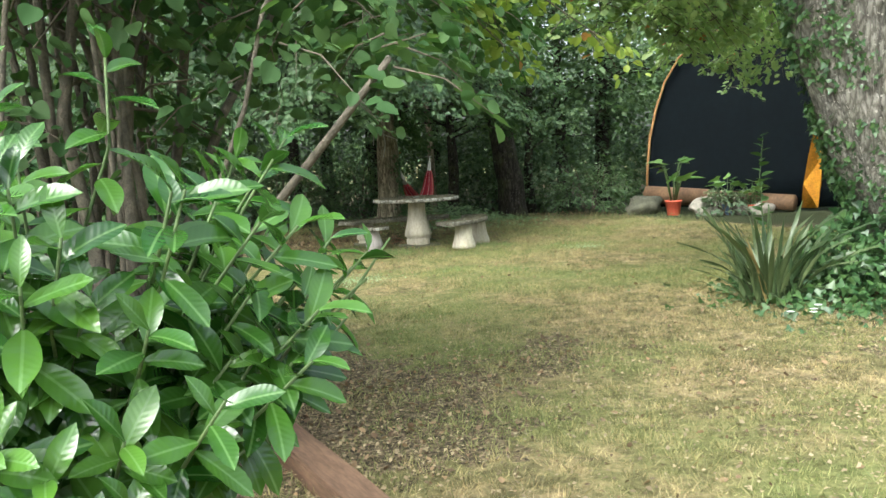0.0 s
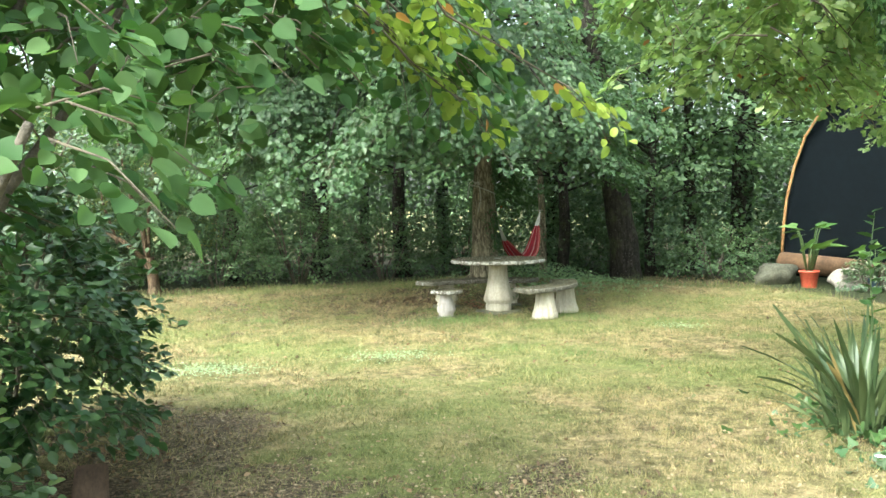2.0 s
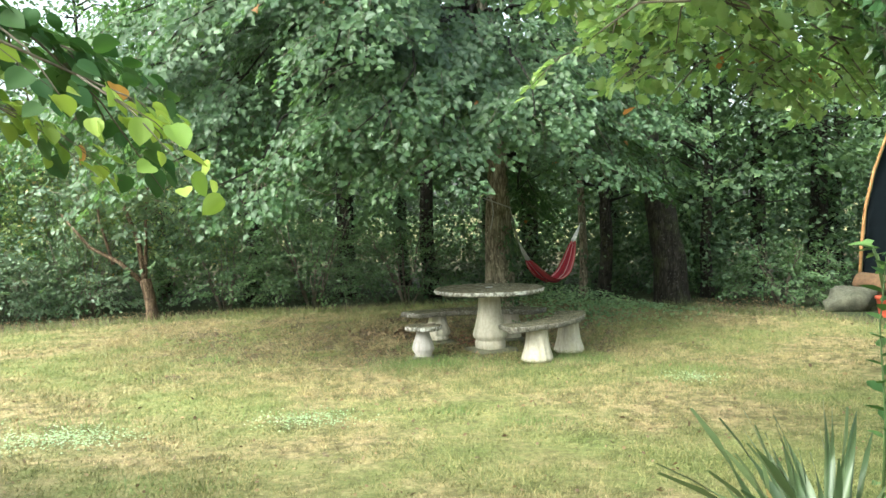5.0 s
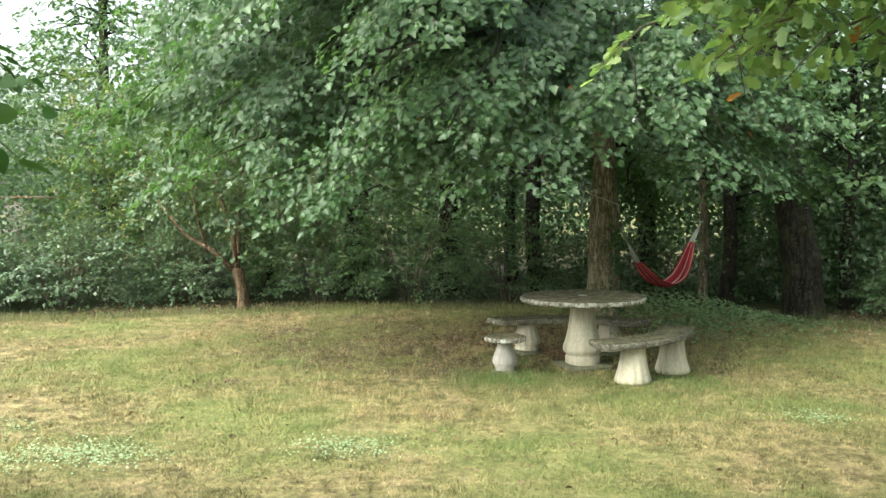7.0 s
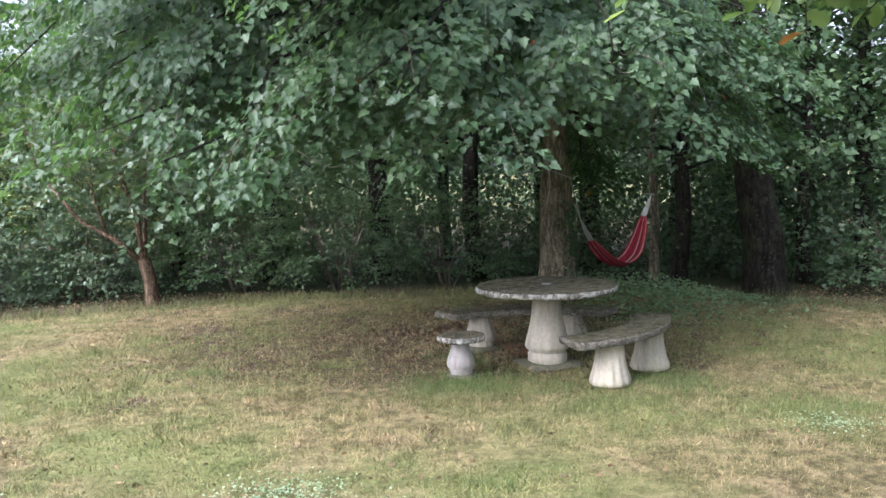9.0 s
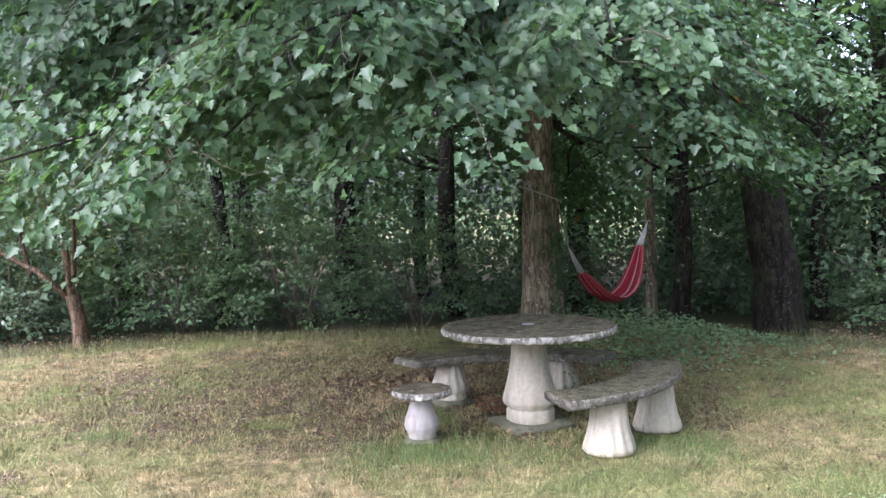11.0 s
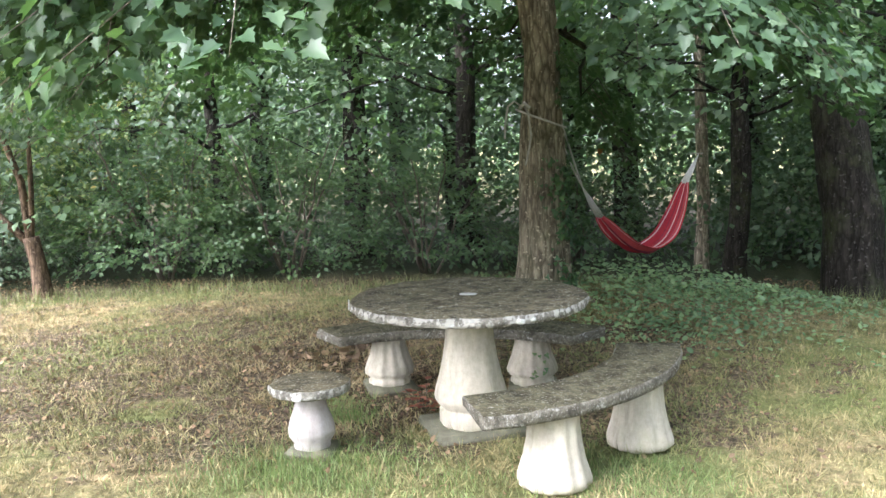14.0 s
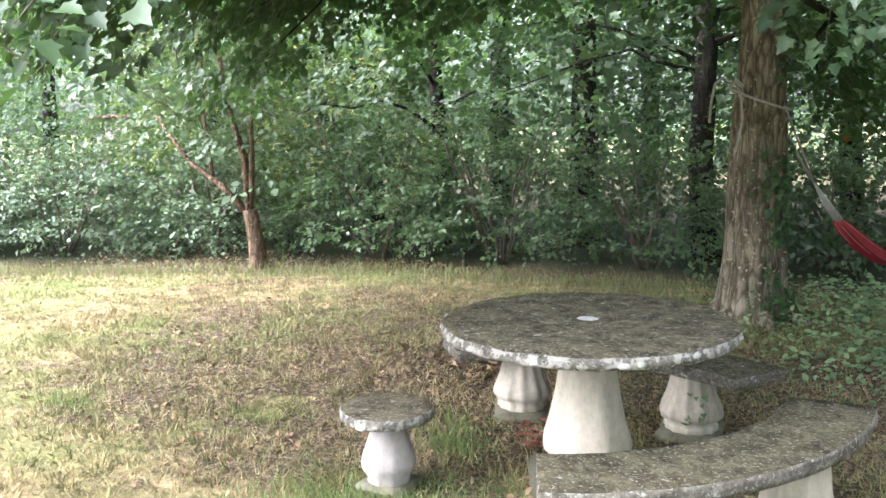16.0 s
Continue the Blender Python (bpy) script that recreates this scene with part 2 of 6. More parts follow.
M_GROUND, M_BLADE = make_ground_material(), make_blade_material()
M_LUSH = leaf_material("fresh_grass", (0.09, 0.15, 0.045), (0.22, 0.27, 0.11), 0.5, 0.3)
M_EDGE = leaf_material("dull_grass", (0.07, 0.10, 0.03), (0.2, 0.2, 0.09), 0.6, 0.25)
M_MAPLE = leaf_material("maple_leaf", (0.046, 0.095, 0.043), (0.094, 0.158, 0.071), 0.45, 0.45, (0.28, 0.12, 0.04), 0.0006, 0.5)
M_OAK = leaf_material("oak_leaf", (0.145, 0.235, 0.1), (0.29, 0.37, 0.18), 0.45, 0.52, (0.3, 0.13, 0.05), 0.006)
M_HAZEL = leaf_material("hazel_leaf", (0.036, 0.088, 0.03), (0.085, 0.15, 0.055), 0.6, 0.34, None, 0.03, 0.18)
M_LIME = leaf_material("yellowing_hazel_leaf", (0.15, 0.24, 0.05), (0.31, 0.38, 0.09), 0.5, 0.45, (0.4, 0.2, 0.08), 0.02, 0.35)
M_LAUREL = leaf_material("laurel_leaf", (0.02, 0.078, 0.011), (0.073, 0.172, 0.024), 0.22, 0.22, None, 0.03, 0.75)
add_veins(M_LAUREL, (0.13, 0.25, 0.07), 0.09)
M_WOOD_LEAF = leaf_material("woodland_leaf", (0.065, 0.12, 0.06), (0.14, 0.21, 0.105), 0.5, 0.45)
M_UNDER = leaf_material("undergrowth_leaf", (0.042, 0.084, 0.041), (0.09, 0.138, 0.068), 0.5, 0.38)
M_HEDGE = leaf_material("hedge_leaf", (0.075, 0.125, 0.075), (0.15, 0.205, 0.125), 0.45, 0.3)
M_ASH = leaf_material("pale_shrub_leaf", (0.09, 0.16, 0.06), (0.24, 0.29, 0.11), 0.45, 0.35, (0.5, 0.4, 0.16), 0.05)
M_IVY = leaf_material("ivy_leaf", (0.03, 0.08, 0.028), (0.075, 0.14, 0.045), 0.35, 0.15)
M_WEED = leaf_material("weed_leaf", (0.1, 0.175, 0.085), (0.23, 0.32, 0.17), 0.42, 0.32)
M_CLOVER = leaf_material("clover_leaf", (0.18, 0.26, 0.15), (0.34, 0.42, 0.27), 0.55, 0.25)
M_YUCCA = leaf_material("strap_leaf", (0.035, 0.065, 0.028), (0.1, 0.135, 0.06), 0.4, 0.15, (0.24, 0.18, 0.07), 0.03)
M_DRY = leaf_material("dry_leaf", (0.075, 0.045, 0.026), (0.3, 0.2, 0.12), 0.75, 0.12)
M_STRAW = leaf_material("bleached_leaf", (0.13, 0.095, 0.055), (0.36, 0.29, 0.19), 0.8, 0.1)
M_RUST = leaf_material("rusty_leaf", (0.2, 0.06, 0.035), (0.36, 0.14, 0.09), 0.7, 0.2)
M_PETAL = plain("white_petal", (0.75, 0.75, 0.7), (0.85, 0.85, 0.8), 30, 0.6)
M_BARK = make_bark("maple_bark", (0.08, 0.066, 0.045), (0.37, 0.32, 0.23), 9, 0.45)
# near-black: the shade of wood and crown is put into the bark colour
M_BARK_SHADED = make_bark("shaded_bark", (0.013, 0.011, 0.009), (0.042, 0.037, 0.03), 9, 0.5)
M_BARK_OAK = make_bark("oak_bark", (0.09, 0.085, 0.075), (0.36, 0.34, 0.30), 11, 0.35)
M_BARK_RED = make_bark("red_bark", (0.07, 0.05, 0.032), (0.19, 0.135, 0.088), 10)
M_TWIG = plain("twig_bark", (0.055, 0.046, 0.032), (0.15, 0.128, 0.09), 12, 0.85)
M_HAZEL_BARK = plain("hazel_bark", (0.05, 0.045, 0.033), (0.16, 0.14, 0.105), 18, 0.85, 0.8, 0.01)
M_DEAD_TWIG = plain("bare_twig", (0.15, 0.14, 0.1), (0.27, 0.25, 0.18), 12, 0.85)
M_GREEN_STEM = plain("green_stem", (0.05, 0.09, 0.028), (0.1, 0.155, 0.05), 14, 0.6)
M_TOP = make_stone("weathered_table_stone", (0.055, 0.048, 0.031), (0.31, 0.275, 0.175), (0.52, 0.495, 0.39), 12, 0.63)
M_RIM = make_stone("lichen_rim_stone", (0.16, 0.15, 0.125), (0.44, 0.42, 0.36), (0.62, 0.6, 0.53), 13, 0.5)
M_BENCH_TOP = make_stone("mossy_bench_stone", (0.05, 0.048, 0.028), (0.235, 0.215, 0.13), (0.44, 0.42, 0.34), 11, 0.67)
M_EDGE_STONE = make_stone("bench_edge_stone", (0.12, 0.11, 0.085), (0.36, 0.34, 0.28), (0.56, 0.54, 0.48), 12, 0.6)
M_CAST = make_cast("cast_stone", (0.53, 0.485, 0.385))
M_CAST_PINK = make_cast("pinkish_cast_stone", (0.44, 0.405, 0.375))
M_FOOT = make_cast("grimy_cast_stone", (0.15, 0.145, 0.1))
M_PLANK = plain("brown_timber", (0.095, 0.055, 0.034), (0.2, 0.12, 0.074), 5, 0.8, 0.6, 0.004, (3, 0.4, 3))
M_LOG = plain("peeled_log", (0.075, 0.042, 0.023), (0.18, 0.105, 0.055), 4, 0.75, 0.5, 0.006)
M_POLE = plain("bent_pole", (0.22, 0.11, 0.04), (0.42, 0.23, 0.09), 9, 0.7)
M_TARP = plain("charcoal_tarpaulin", (0.003, 0.006, 0.0085), (0.0055, 0.01, 0.0135), 1.2, 0.75, 0.25, 0.01, None, 0.15)
M_ORANGE = plain("orange_cloth", (0.62, 0.26, 0.02), (0.85, 0.42, 0.03), 6, 0.7)
M_POT = plain("terracotta_red_plastic", (0.42, 0.07, 0.04), (0.55, 0.11, 0.06), 7, 0.5)
M_ROCK = plain("pale_rock", (0.2, 0.18, 0.15), (0.42, 0.39, 0.33), 7, 0.9, 0.9, 0.03)
M_MOSSY = plain("mossy_rock", (0.05, 0.05, 0.035), (0.13, 0.13, 0.09), 7, 0.95, 0.9, 0.03)
M_BLUE = plain("dull_blue_glaze", (0.06, 0.1, 0.16), (0.12, 0.17, 0.25), 10, 0.4)
M_ROPE = plain("grey_cord", (0.3, 0.285, 0.25), (0.5, 0.48, 0.43), 40, 0.9)
M_CORD = plain("white_cord", (0.62, 0.62, 0.6), (0.78, 0.78, 0.76), 40, 0.9)
M_CLOTH = make_hammock_cloth()
M_BROAD = leaf_material("arum_leaf", (0.07, 0.15, 0.045), (0.16, 0.26, 0.08), 0.4, 0.3)
M_CAP = plain("old_roof_tile", (0.14, 0.09, 0.06), (0.3, 0.2, 0.13), 7, 0.9, 0.8, 0.02)


# ---- building tools ----
class Acc:
    """Collects vertices and faces for one mesh."""

    def __init__(self):
        self.v, self.f = [], []

    def tube(self, pts, radii, n=6, wobble=0.0, ridges=0):
        pts = [Vector(p) for p in pts]
        start = len(self.v)
        side = None
        for i, p in enumerate(pts):
            d = (pts[min(i + 1, len(pts) - 1)] - pts[max(i - 1, 0)]).normalized()
            side = (side - d * side.dot(d)) if side else d.orthogonal()
            side.normalize()
            up = d.cross(side)
            for k in range(n):
                a = 2 * math.pi * k / n
                r = radii[i] * (1 + wobble * noise.noise(p * 1.7 + Vector((math.cos(a), math.sin(a), 0)) * 1.5) + (0.05 * math.cos(ridges * a) if ridges else 0))
                self.v.append(p + side * (r * math.cos(a)) + up * (r * math.sin(a)))
        for i in range(len(pts) - 1):
            for k in range(n):
                a, b = start + i * n + k, start + i * n + (k + 1) % n
                self.f.append((a, b, b + n, a + n))
        self.f.append(tuple(start + k for k in reversed(range(n))))
        self.f.append(tuple(start + (len(pts) - 1) * n + k for k in range(n)))

    def mesh(self, name, mat, smooth=True):
        me = bpy.data.meshes.new(name)
        me.from_pydata([tuple(v) for v in self.v], [], self.f)
        me.materials.append(mat)
        if smooth:
            me.polygons.foreach_set("use_smooth", [True] * len(me.polygons))
        me.update()
        return me


def part(name, data, mat, parent=None, label=""):
    """Links a bmesh, a collector or a ready mesh as one mesh object, under a thing if one is given."""
    if isinstance(data, Acc):
        data = data.mesh(name, mat)
    elif isinstance(data, bmesh.types.BMesh):
        me = bpy.data.meshes.new(name)
        data.to_mesh(me)
        data.free()
        me.materials.append(mat)
        me.polygons.foreach_set("use_smooth", [True] * len(me.polygons))
        data = me
    ob = new(name, data)
    ob.parent = parent
    return tagged(ob, label)


def thing(name, x, y, z, label, category, group="", kind="", rz=0.0):
    ob = new(name)
    ob.empty_display_size = 0.1
    ob.matrix_basis = pose(x, y, z, 0, 0, rz)
    return tagged(ob, label, category, group, kind)


def blade_shape(half, fold, droop=0.0):
    """A leaf of two halves about its midrib, from a half outline of (across, along)."""
    last = len(half) - 1
    v = [(0, 0, 0), (0, 1, -droop)]
    right = [(x, y, fold * x - droop * y * y) for x, y in half[1:last]]
    v += right + [(-x, y, z) for x, y, z in right]
    n = len(right)
    return np.array(v, float), [tuple([0] + list(range(2, 2 + n)) + [1]), tuple([1] + list(range(1 + 2 * n, 1 + n, -1)) + [0])]


def long_shape(widths, fold, curl, steps):
    """A long leaf as a strip of quads along its midrib, folded and curling."""
    v, f = [], []
    for i in range(steps + 1):
        s = i / steps
        w = np.interp(s, np.linspace(0, 1, len(widths)), widths)
        z = -curl * s * s
        wave = 0.02 * math.sin(9 * s)
        v += [(-w, s, z + fold * w + wave), (0, s, z), (w, s, z + fold * w - wave)]
        if i:
            a = 3 * (i - 1)
            f += [(a, a + 1, a + 4, a + 3), (a + 1, a + 2, a + 5, a + 4)]
    return np.array(v, float), f


DIAMOND = blade_shape([(0, 0), (0.36, 0.42), (0, 1)], 0.25, 0.12)
OVAL = blade_shape([(0, 0), (0.27, 0.22), (0.32, 0.55), (0.16, 0.85), (0, 1)], 0.22, 0.15)
MAPLE = blade_shape([(0, 0), (0.38, -0.08), (0.34, 0.12), (0.58, 0.34), (0.32, 0.43), (0.31, 0.68), (0.17, 0.74), (0, 1)], 0.2, 0.28)
OAKLEAF = blade_shape([(0, 0), (0.13, 0.12), (0.27, 0.32), (0.17, 0.38), (0.38, 0.62), (0.24, 0.68), (0.22, 0.9), (0, 1)], 0.22, 0.2)
ROUND = blade_shape([(0, 0), (0.2, 0.0), (0.38, 0.15), (0.45, 0.38), (0.38, 0.64), (0.2, 0.84), (0, 1)], 0.2, 0.18)
IVYLEAF = blade_shape([(0, 0), (0.4, -0.12), (0.5, 0.2), (0.24, 0.4), (0.2, 0.62), (0, 1)], 0.15, 0.15)
LAUREL = long_shape([0.02, 0.1, 0.17, 0.205, 0.2, 0.15, 0.0], 0.35, 0.3, 7)
BLADE = (np.array([(-0.5, 0, 0), (0.5, 0, 0), (0.15, 1, 0)], float), [(0, 1, 2)])


def unit(a):
    return a / np.maximum(np.linalg.norm(a, axis=-1, keepdims=True), 1e-9)


def leaves(name, P, D, N, S, shape, mat, W=None, smooth=False):
    """One mesh of many leaf blades: base points, directions, normals, lengths (and widths)."""
    tv, tf = shape
    P, D = np.asarray(P, float), unit(np.asarray(D, float))
    X = unit(np.cross(D, np.asarray(N, float)))
    N = np.cross(X, D)
    S = np.asarray(S, float)[:, None, None]
    Wd = S if W is None else np.asarray(W, float)[:, None, None]
    V = P[:, None] + Wd * tv[None, :, :1] * X[:, None] + S * (tv[None, :, 1:2] * D[:, None] + tv[None, :, 2:] * N[:, None])
    n, k = len(P), len(tv)
    loops = np.concatenate([np.array(f) for f in tf])
    sizes = np.array([len(f) for f in tf])
    starts = np.concatenate([[0], np.cumsum(sizes)[:-1]])
    me = bpy.data.meshes.new(name)
    me.vertices.add(n * k)
    me.vertices.foreach_set("co", V.reshape(-1).astype(np.float32))
    me.loops.add(n * len(loops))
    me.loops.foreach_set("vertex_index", (np.arange(n)[:, None] * k + loops[None]).reshape(-1).astype(np.int32))
    me.polygons.add(n * len(tf))
    me.polygons.foreach_set("loop_start", (np.arange(n)[:, None] * len(loops) + starts[None]).reshape(-1).astype(np.int32))
    if smooth:
        me.polygons.foreach_set("use_smooth", [True] * (n * len(tf)))
    if len(tf) > 8:
        for key, col in (("rib", np.abs(tv[:, 0]) / np.abs(tv[:, 0]).max()), ("along", tv[:, 1])):
            me.attributes.new(key, "FLOAT", "POINT").data.foreach_set("value", np.tile(col, n).astype(np.float32))
    me.materials.append(mat)
    me.update(calc_edges=True)
    return me


class Foliage:
    """Gathers sprays of leaves, with the twigs that carry them."""

    def __init__(self):
        self.P, self.D, self.N, self.S = [], [], [], []
        self.wood = Acc()

    def spray(self, origin, heading, length, count, size, sag=0.25, spread=0.5, flat=0.35, twig=0.006, face=0.6):
        o, h = np.array(origin, float), unit(np.array(heading, float))
        s = R.uniform(0.08, 1.0, count)
        side = unit(np.cross(h, [0, 0, 1.0]) + 1e-6)
        lat = R.uniform(-1, 1, count) * spread * length * np.sin(np.clip(s, 0, 1) * 2.6 + 0.25)
        p = o + h * (s * length)[:, None] + side * lat[:, None] + np.array([0, 0, 1.0]) * (-sag * length * s * s - 0.35 * abs(lat) * sag + R.normal(0, 0.05 * length, count))[:, None]
        d = h * 0.7 + side * (np.sign(lat) * R.uniform(0.2, 1.1, count))[:, None] + R.normal(0, 0.35, (count, 3)) - np.array([0, 0, 0.35])
        n = np.array([0, 0, 1.0]) + h * face + R.normal(0, flat, (count, 3))
        self.P.append(p), self.D.append(d), self.N.append(n), self.S.append(size * R.uniform(0.55, 1.15, count))
        if twig:
            pts = [o + h * (t * length) - np.array([0, 0, sag * length * t * t]) for t in (0, 0.5, 1)]
            self.wood.tube(pts, [twig * 1.4, twig, twig * 0.4], 4)

    def clump(self, centre, radius, count, size, out):
        """A loose tuft of leaves round a point, facing outwards."""
        p = np.array(centre) + R.normal(0, radius * 0.5, (count, 3))
        o = np.array(out, float)
        self.P.append(p), self.D.append(o * 0.6 + R.normal(0, 0.7, (count, 3)) - np.array([0, 0, 0.25]))
        self.N.append(np.array([0, 0, 0.8]) + o * 0.6 + R.normal(0, 0.45, (count, 3))), self.S.append(size * R.uniform(0.5, 1.2, count))

    def mesh(self, name, shape, mat, smooth=False):
        return leaves(name, np.concatenate(self.P), np.concatenate(self.D), np.concatenate(self.N), np.concatenate(self.S), shape, mat, None, smooth)


def arc_path(a, b, sag, n=6, jitter=0.0):
    a, b = Vector(a), Vector(b)
    out = []
    for i in range(n + 1):
        t = i / n
        p = a.lerp(b, t) + Vector((0, 0, sag * math.sin(math.pi * t)))
        if 0 < i < n and jitter:
            p += Vector(R.normal(0, jitter, 3))
        out.append(p)
    return out


def lathe(profile, n=32, flutes=0, depth=0.0, wear=0.0, seed=0.0):
    """A turned body from (radius, height) stations; flutes cut in lengthwise; worn unevenly."""
    bm = bmesh.new()
    rings = []
    for r, z in profile:
        ring = []
        for k in range(n):
            a = 2 * math.pi * k / n
            q = r * (1 + depth * math.cos(flutes * a)) if flutes else r
            q *= 1 + wear * noise.noise(Vector((math.cos(a) * 2.1 + seed, math.sin(a) * 2.1, z * 7)))
            ring.append(bm.verts.new((q * math.cos(a), q * math.sin(a), z)))
        rings.append(ring)
    for lo, hi in zip(rings, rings[1:]):
        for k in range(n):
            bm.faces.new((lo[k], lo[(k + 1) % n], hi[(k + 1) % n], hi[k]))
    bm.faces.new(list(reversed(rings[0])))
    bm.faces.new(rings[-1])
    return bm


def block(sx, sy, sz, bevel=0.01, rough=0.0, cuts=0, seed=0.0):
    """A box standing on z = 0 with rounded, uneven edges."""
    bm = bmesh.new()
    bmesh.ops.create_cube(bm, size=1)
    bmesh.ops.scale(bm, vec=(sx, sy, sz), verts=bm.verts)
    bmesh.ops.translate(bm, vec=(0, 0, sz / 2), verts=bm.verts)
    bmesh.ops.bevel(bm, geom=bm.edges[:], offset=bevel, segments=2, affect="EDGES")
    if cuts:
        bmesh.ops.subdivide_edges(bm, edges=[e for e in bm.edges if e.calc_length() > min(sx, sy, sz) * 0.6], cuts=cuts, use_grid_fill=True)
    if rough:
        for v in bm.verts:
            v.co += Vector([noise.noise(v.co * 9 + Vector((seed, i * 7.3, 0))) * rough for i in range(3)])
    return bm


# ---- ground ----
EDGE_X, EDGE_Y = (-9, -3.7, -2.6, -1.1, 0.0, 2.4, 5.9, 7.4, 8.7, 9.3, 9.6, 14), (13.2, 15.2, 15.8, 16.6, 17.05, 17.2, 16.9, 16.1, 15.2, 13.6, 11, 8)


def bell(x, y, cx, cy, sx, sy):
    return np.exp(-0.5 * (((x - cx) / sx) ** 2 + ((y - cy) / sy) ** 2))


def height_of(x, y):
    x, y = np.asarray(x, float), np.asarray(y, float)
    return 0.02 + 0.23 * bell(x, y, 4.3, 15.9, 1.3, 0.95) + 0.012 * np.sin(1.9 * x + 0.4) * np.sin(1.6 * y) + 0.10 * bell(x, y, 6.8, 6.3, 1.0, 0.9)


def patchy(x, y, scale, seed):
    """Smooth uneven patches, about -1 to 1."""
    g = np.random.default_rng(seed)
    out = 0
    for k in range(7):
        a, f, p = g.uniform(0, 6.28), scale * g.uniform(0.6, 1.9), g.uniform(0, 6.28)
        out = out + np.sin(f * (x * math.cos(a) + y * math.sin(a)) + p)
    return out / 3.2


def litter_of(x, y):
    x, y = np.asarray(x, float), np.asarray(y, float)
    woods = np.clip((y - np.interp(x, EDGE_X, EDGE_Y)) * 1.6 + 0.3, 0, 1) * np.clip((25.5 - y) * 0.5, 0, 1)
    spots = 0.42 * bell(x, y, 2.4, 14.5, 1.6, 1.1) + 0.22 * bell(x, y, 0.6, 15.0, 2.0, 1.4) + 0.25 * bell(x, y, -0.5, 16.2, 2.5, 0.7) + 1.1 * bell(x, y, 3.5, 13.5, 0.95, 0.7) + 0.3 * bell(x, y, 5.1, 13.5, 0.5, 0.5) + 0.3 * bell(x, y, 1.2, 13.2, 1.2, 0.9) + 0.27 * bell(x, y, 5.6, 14.0, 1.0, 0.8) + 0.75 * bell(x, y, 1.7, 4.9, 0.5, 0.55) + 0.16 * bell(x, y, 2.6, 4.9, 0.9, 0.55) + 0.45 * bell(x, y, 3.3, 5.7, 0.35, 0.25)
    spots = spots + 0.9 * bell(x, y, 0.9, 6.6, 0.5, 1.0) + 0.6 * bell(x, y, 0.69, 11.55, 0.16, 0.12) + 0.2 * bell(x, y, 5.8, 13.6, 0.7, 0.8) + 0.9 * bell(x, y, 0.6, 3.2, 0.8, 1.6) + 0.4 * bell(x, y, 3.0, 8.6, 0.25, 0.2) + 0.7 * bell(x, y, 6.3, 6.0, 0.7, 0.6)
    spots = spots + 0.75 * bell(x, y, 2.0, 4.2, 0.35, 0.35) + 0.6 * bell(x, y, 3.15, 5.25, 0.22, 0.14) + 0.35 * bell(x, y, 1.5, 6.9, 0.6, 0.5) + 0.2 * bell(x, y, 2.5, 13.2, 1.2, 0.8) + 0.12 * bell(x, y, 1.6, 15.3, 1.5, 0.9) + 0.35 * bell(x, y, 3.3, 13.7, 0.9, 0.7)
    spots = spots + 0.22 * np.clip((7.2 - y) / 2.5, 0, 1) * np.clip((x - 2.0) / 1.6, 0, 1)
    spots = spots * (1 + 0.4 * patchy(x, y, 4.0, 3) + 0.35 * patchy(x, y, 11.0, 8)) + 0.10 * patchy(x, y, 2.0, 5)
    return np.clip(np.maximum(woods, spots), 0, 1)


# Where the floor colour is darkened for tree shade; fades out towards y = 25.
def wood_shade_of(x, y):
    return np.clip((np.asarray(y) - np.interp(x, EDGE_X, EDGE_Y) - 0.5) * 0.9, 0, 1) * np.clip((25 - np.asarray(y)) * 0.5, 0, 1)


def lush_of(x, y):
    return np.clip(0.05 * bell(x, y, 4.0, 11.95, 0.75, 0.3) + 0.3 * bell(x, y, 3.4, 12.2, 0.4, 0.25) + 0.5 * bell(x, y, 4.95, 12.3, 0.3, 0.2), 0, 1)


def build_ground():
    far = [20 * 1.35 ** i for i in range(1, 12)]
    xs = np.array([3 - 13 - d for d in reversed(far)] + list(np.arange(-10, 16.01, 0.16)) + [3 + 13 + d for d in far])
    ys = np.array([-4 - d for d in reversed(far)] + list(np.arange(-4, 24.01, 0.16)) + [24 + d for d in far])
    X, Y = np.meshgrid(xs, ys)
    Z = height_of(X, Y)
    nx, ny = len(xs), len(ys)
    i = np.arange(nx * ny).reshape(ny, nx)
    F = np.stack([i[:-1, :-1], i[:-1, 1:], i[1:, 1:], i[1:, :-1]], -1).reshape(-1, 4)
    me = bpy.data.meshes.new("ground")
    me.from_pydata(np.stack([X, Y, Z], -1).reshape(-1, 3).tolist(), [], F.tolist())
    for name, fn in (("litter", litter_of), ("lush", lush_of), ("wood_shade", wood_shade_of)):
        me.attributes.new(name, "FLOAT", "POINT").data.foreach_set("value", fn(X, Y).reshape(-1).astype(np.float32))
    me.materials.append(M_GROUND)
    me.polygons.foreach_set("use_smooth", [True] * len(me.polygons))
    tagged(new("ground", me), "half-dry lawn with straw patches, bare soil and fallen leaves", "ground", kind="structure")


build_ground()


def scatter(n, x0, x1, y0, y1):
    return R.uniform(x0, x1, n), R.uniform(y0, y1, n)


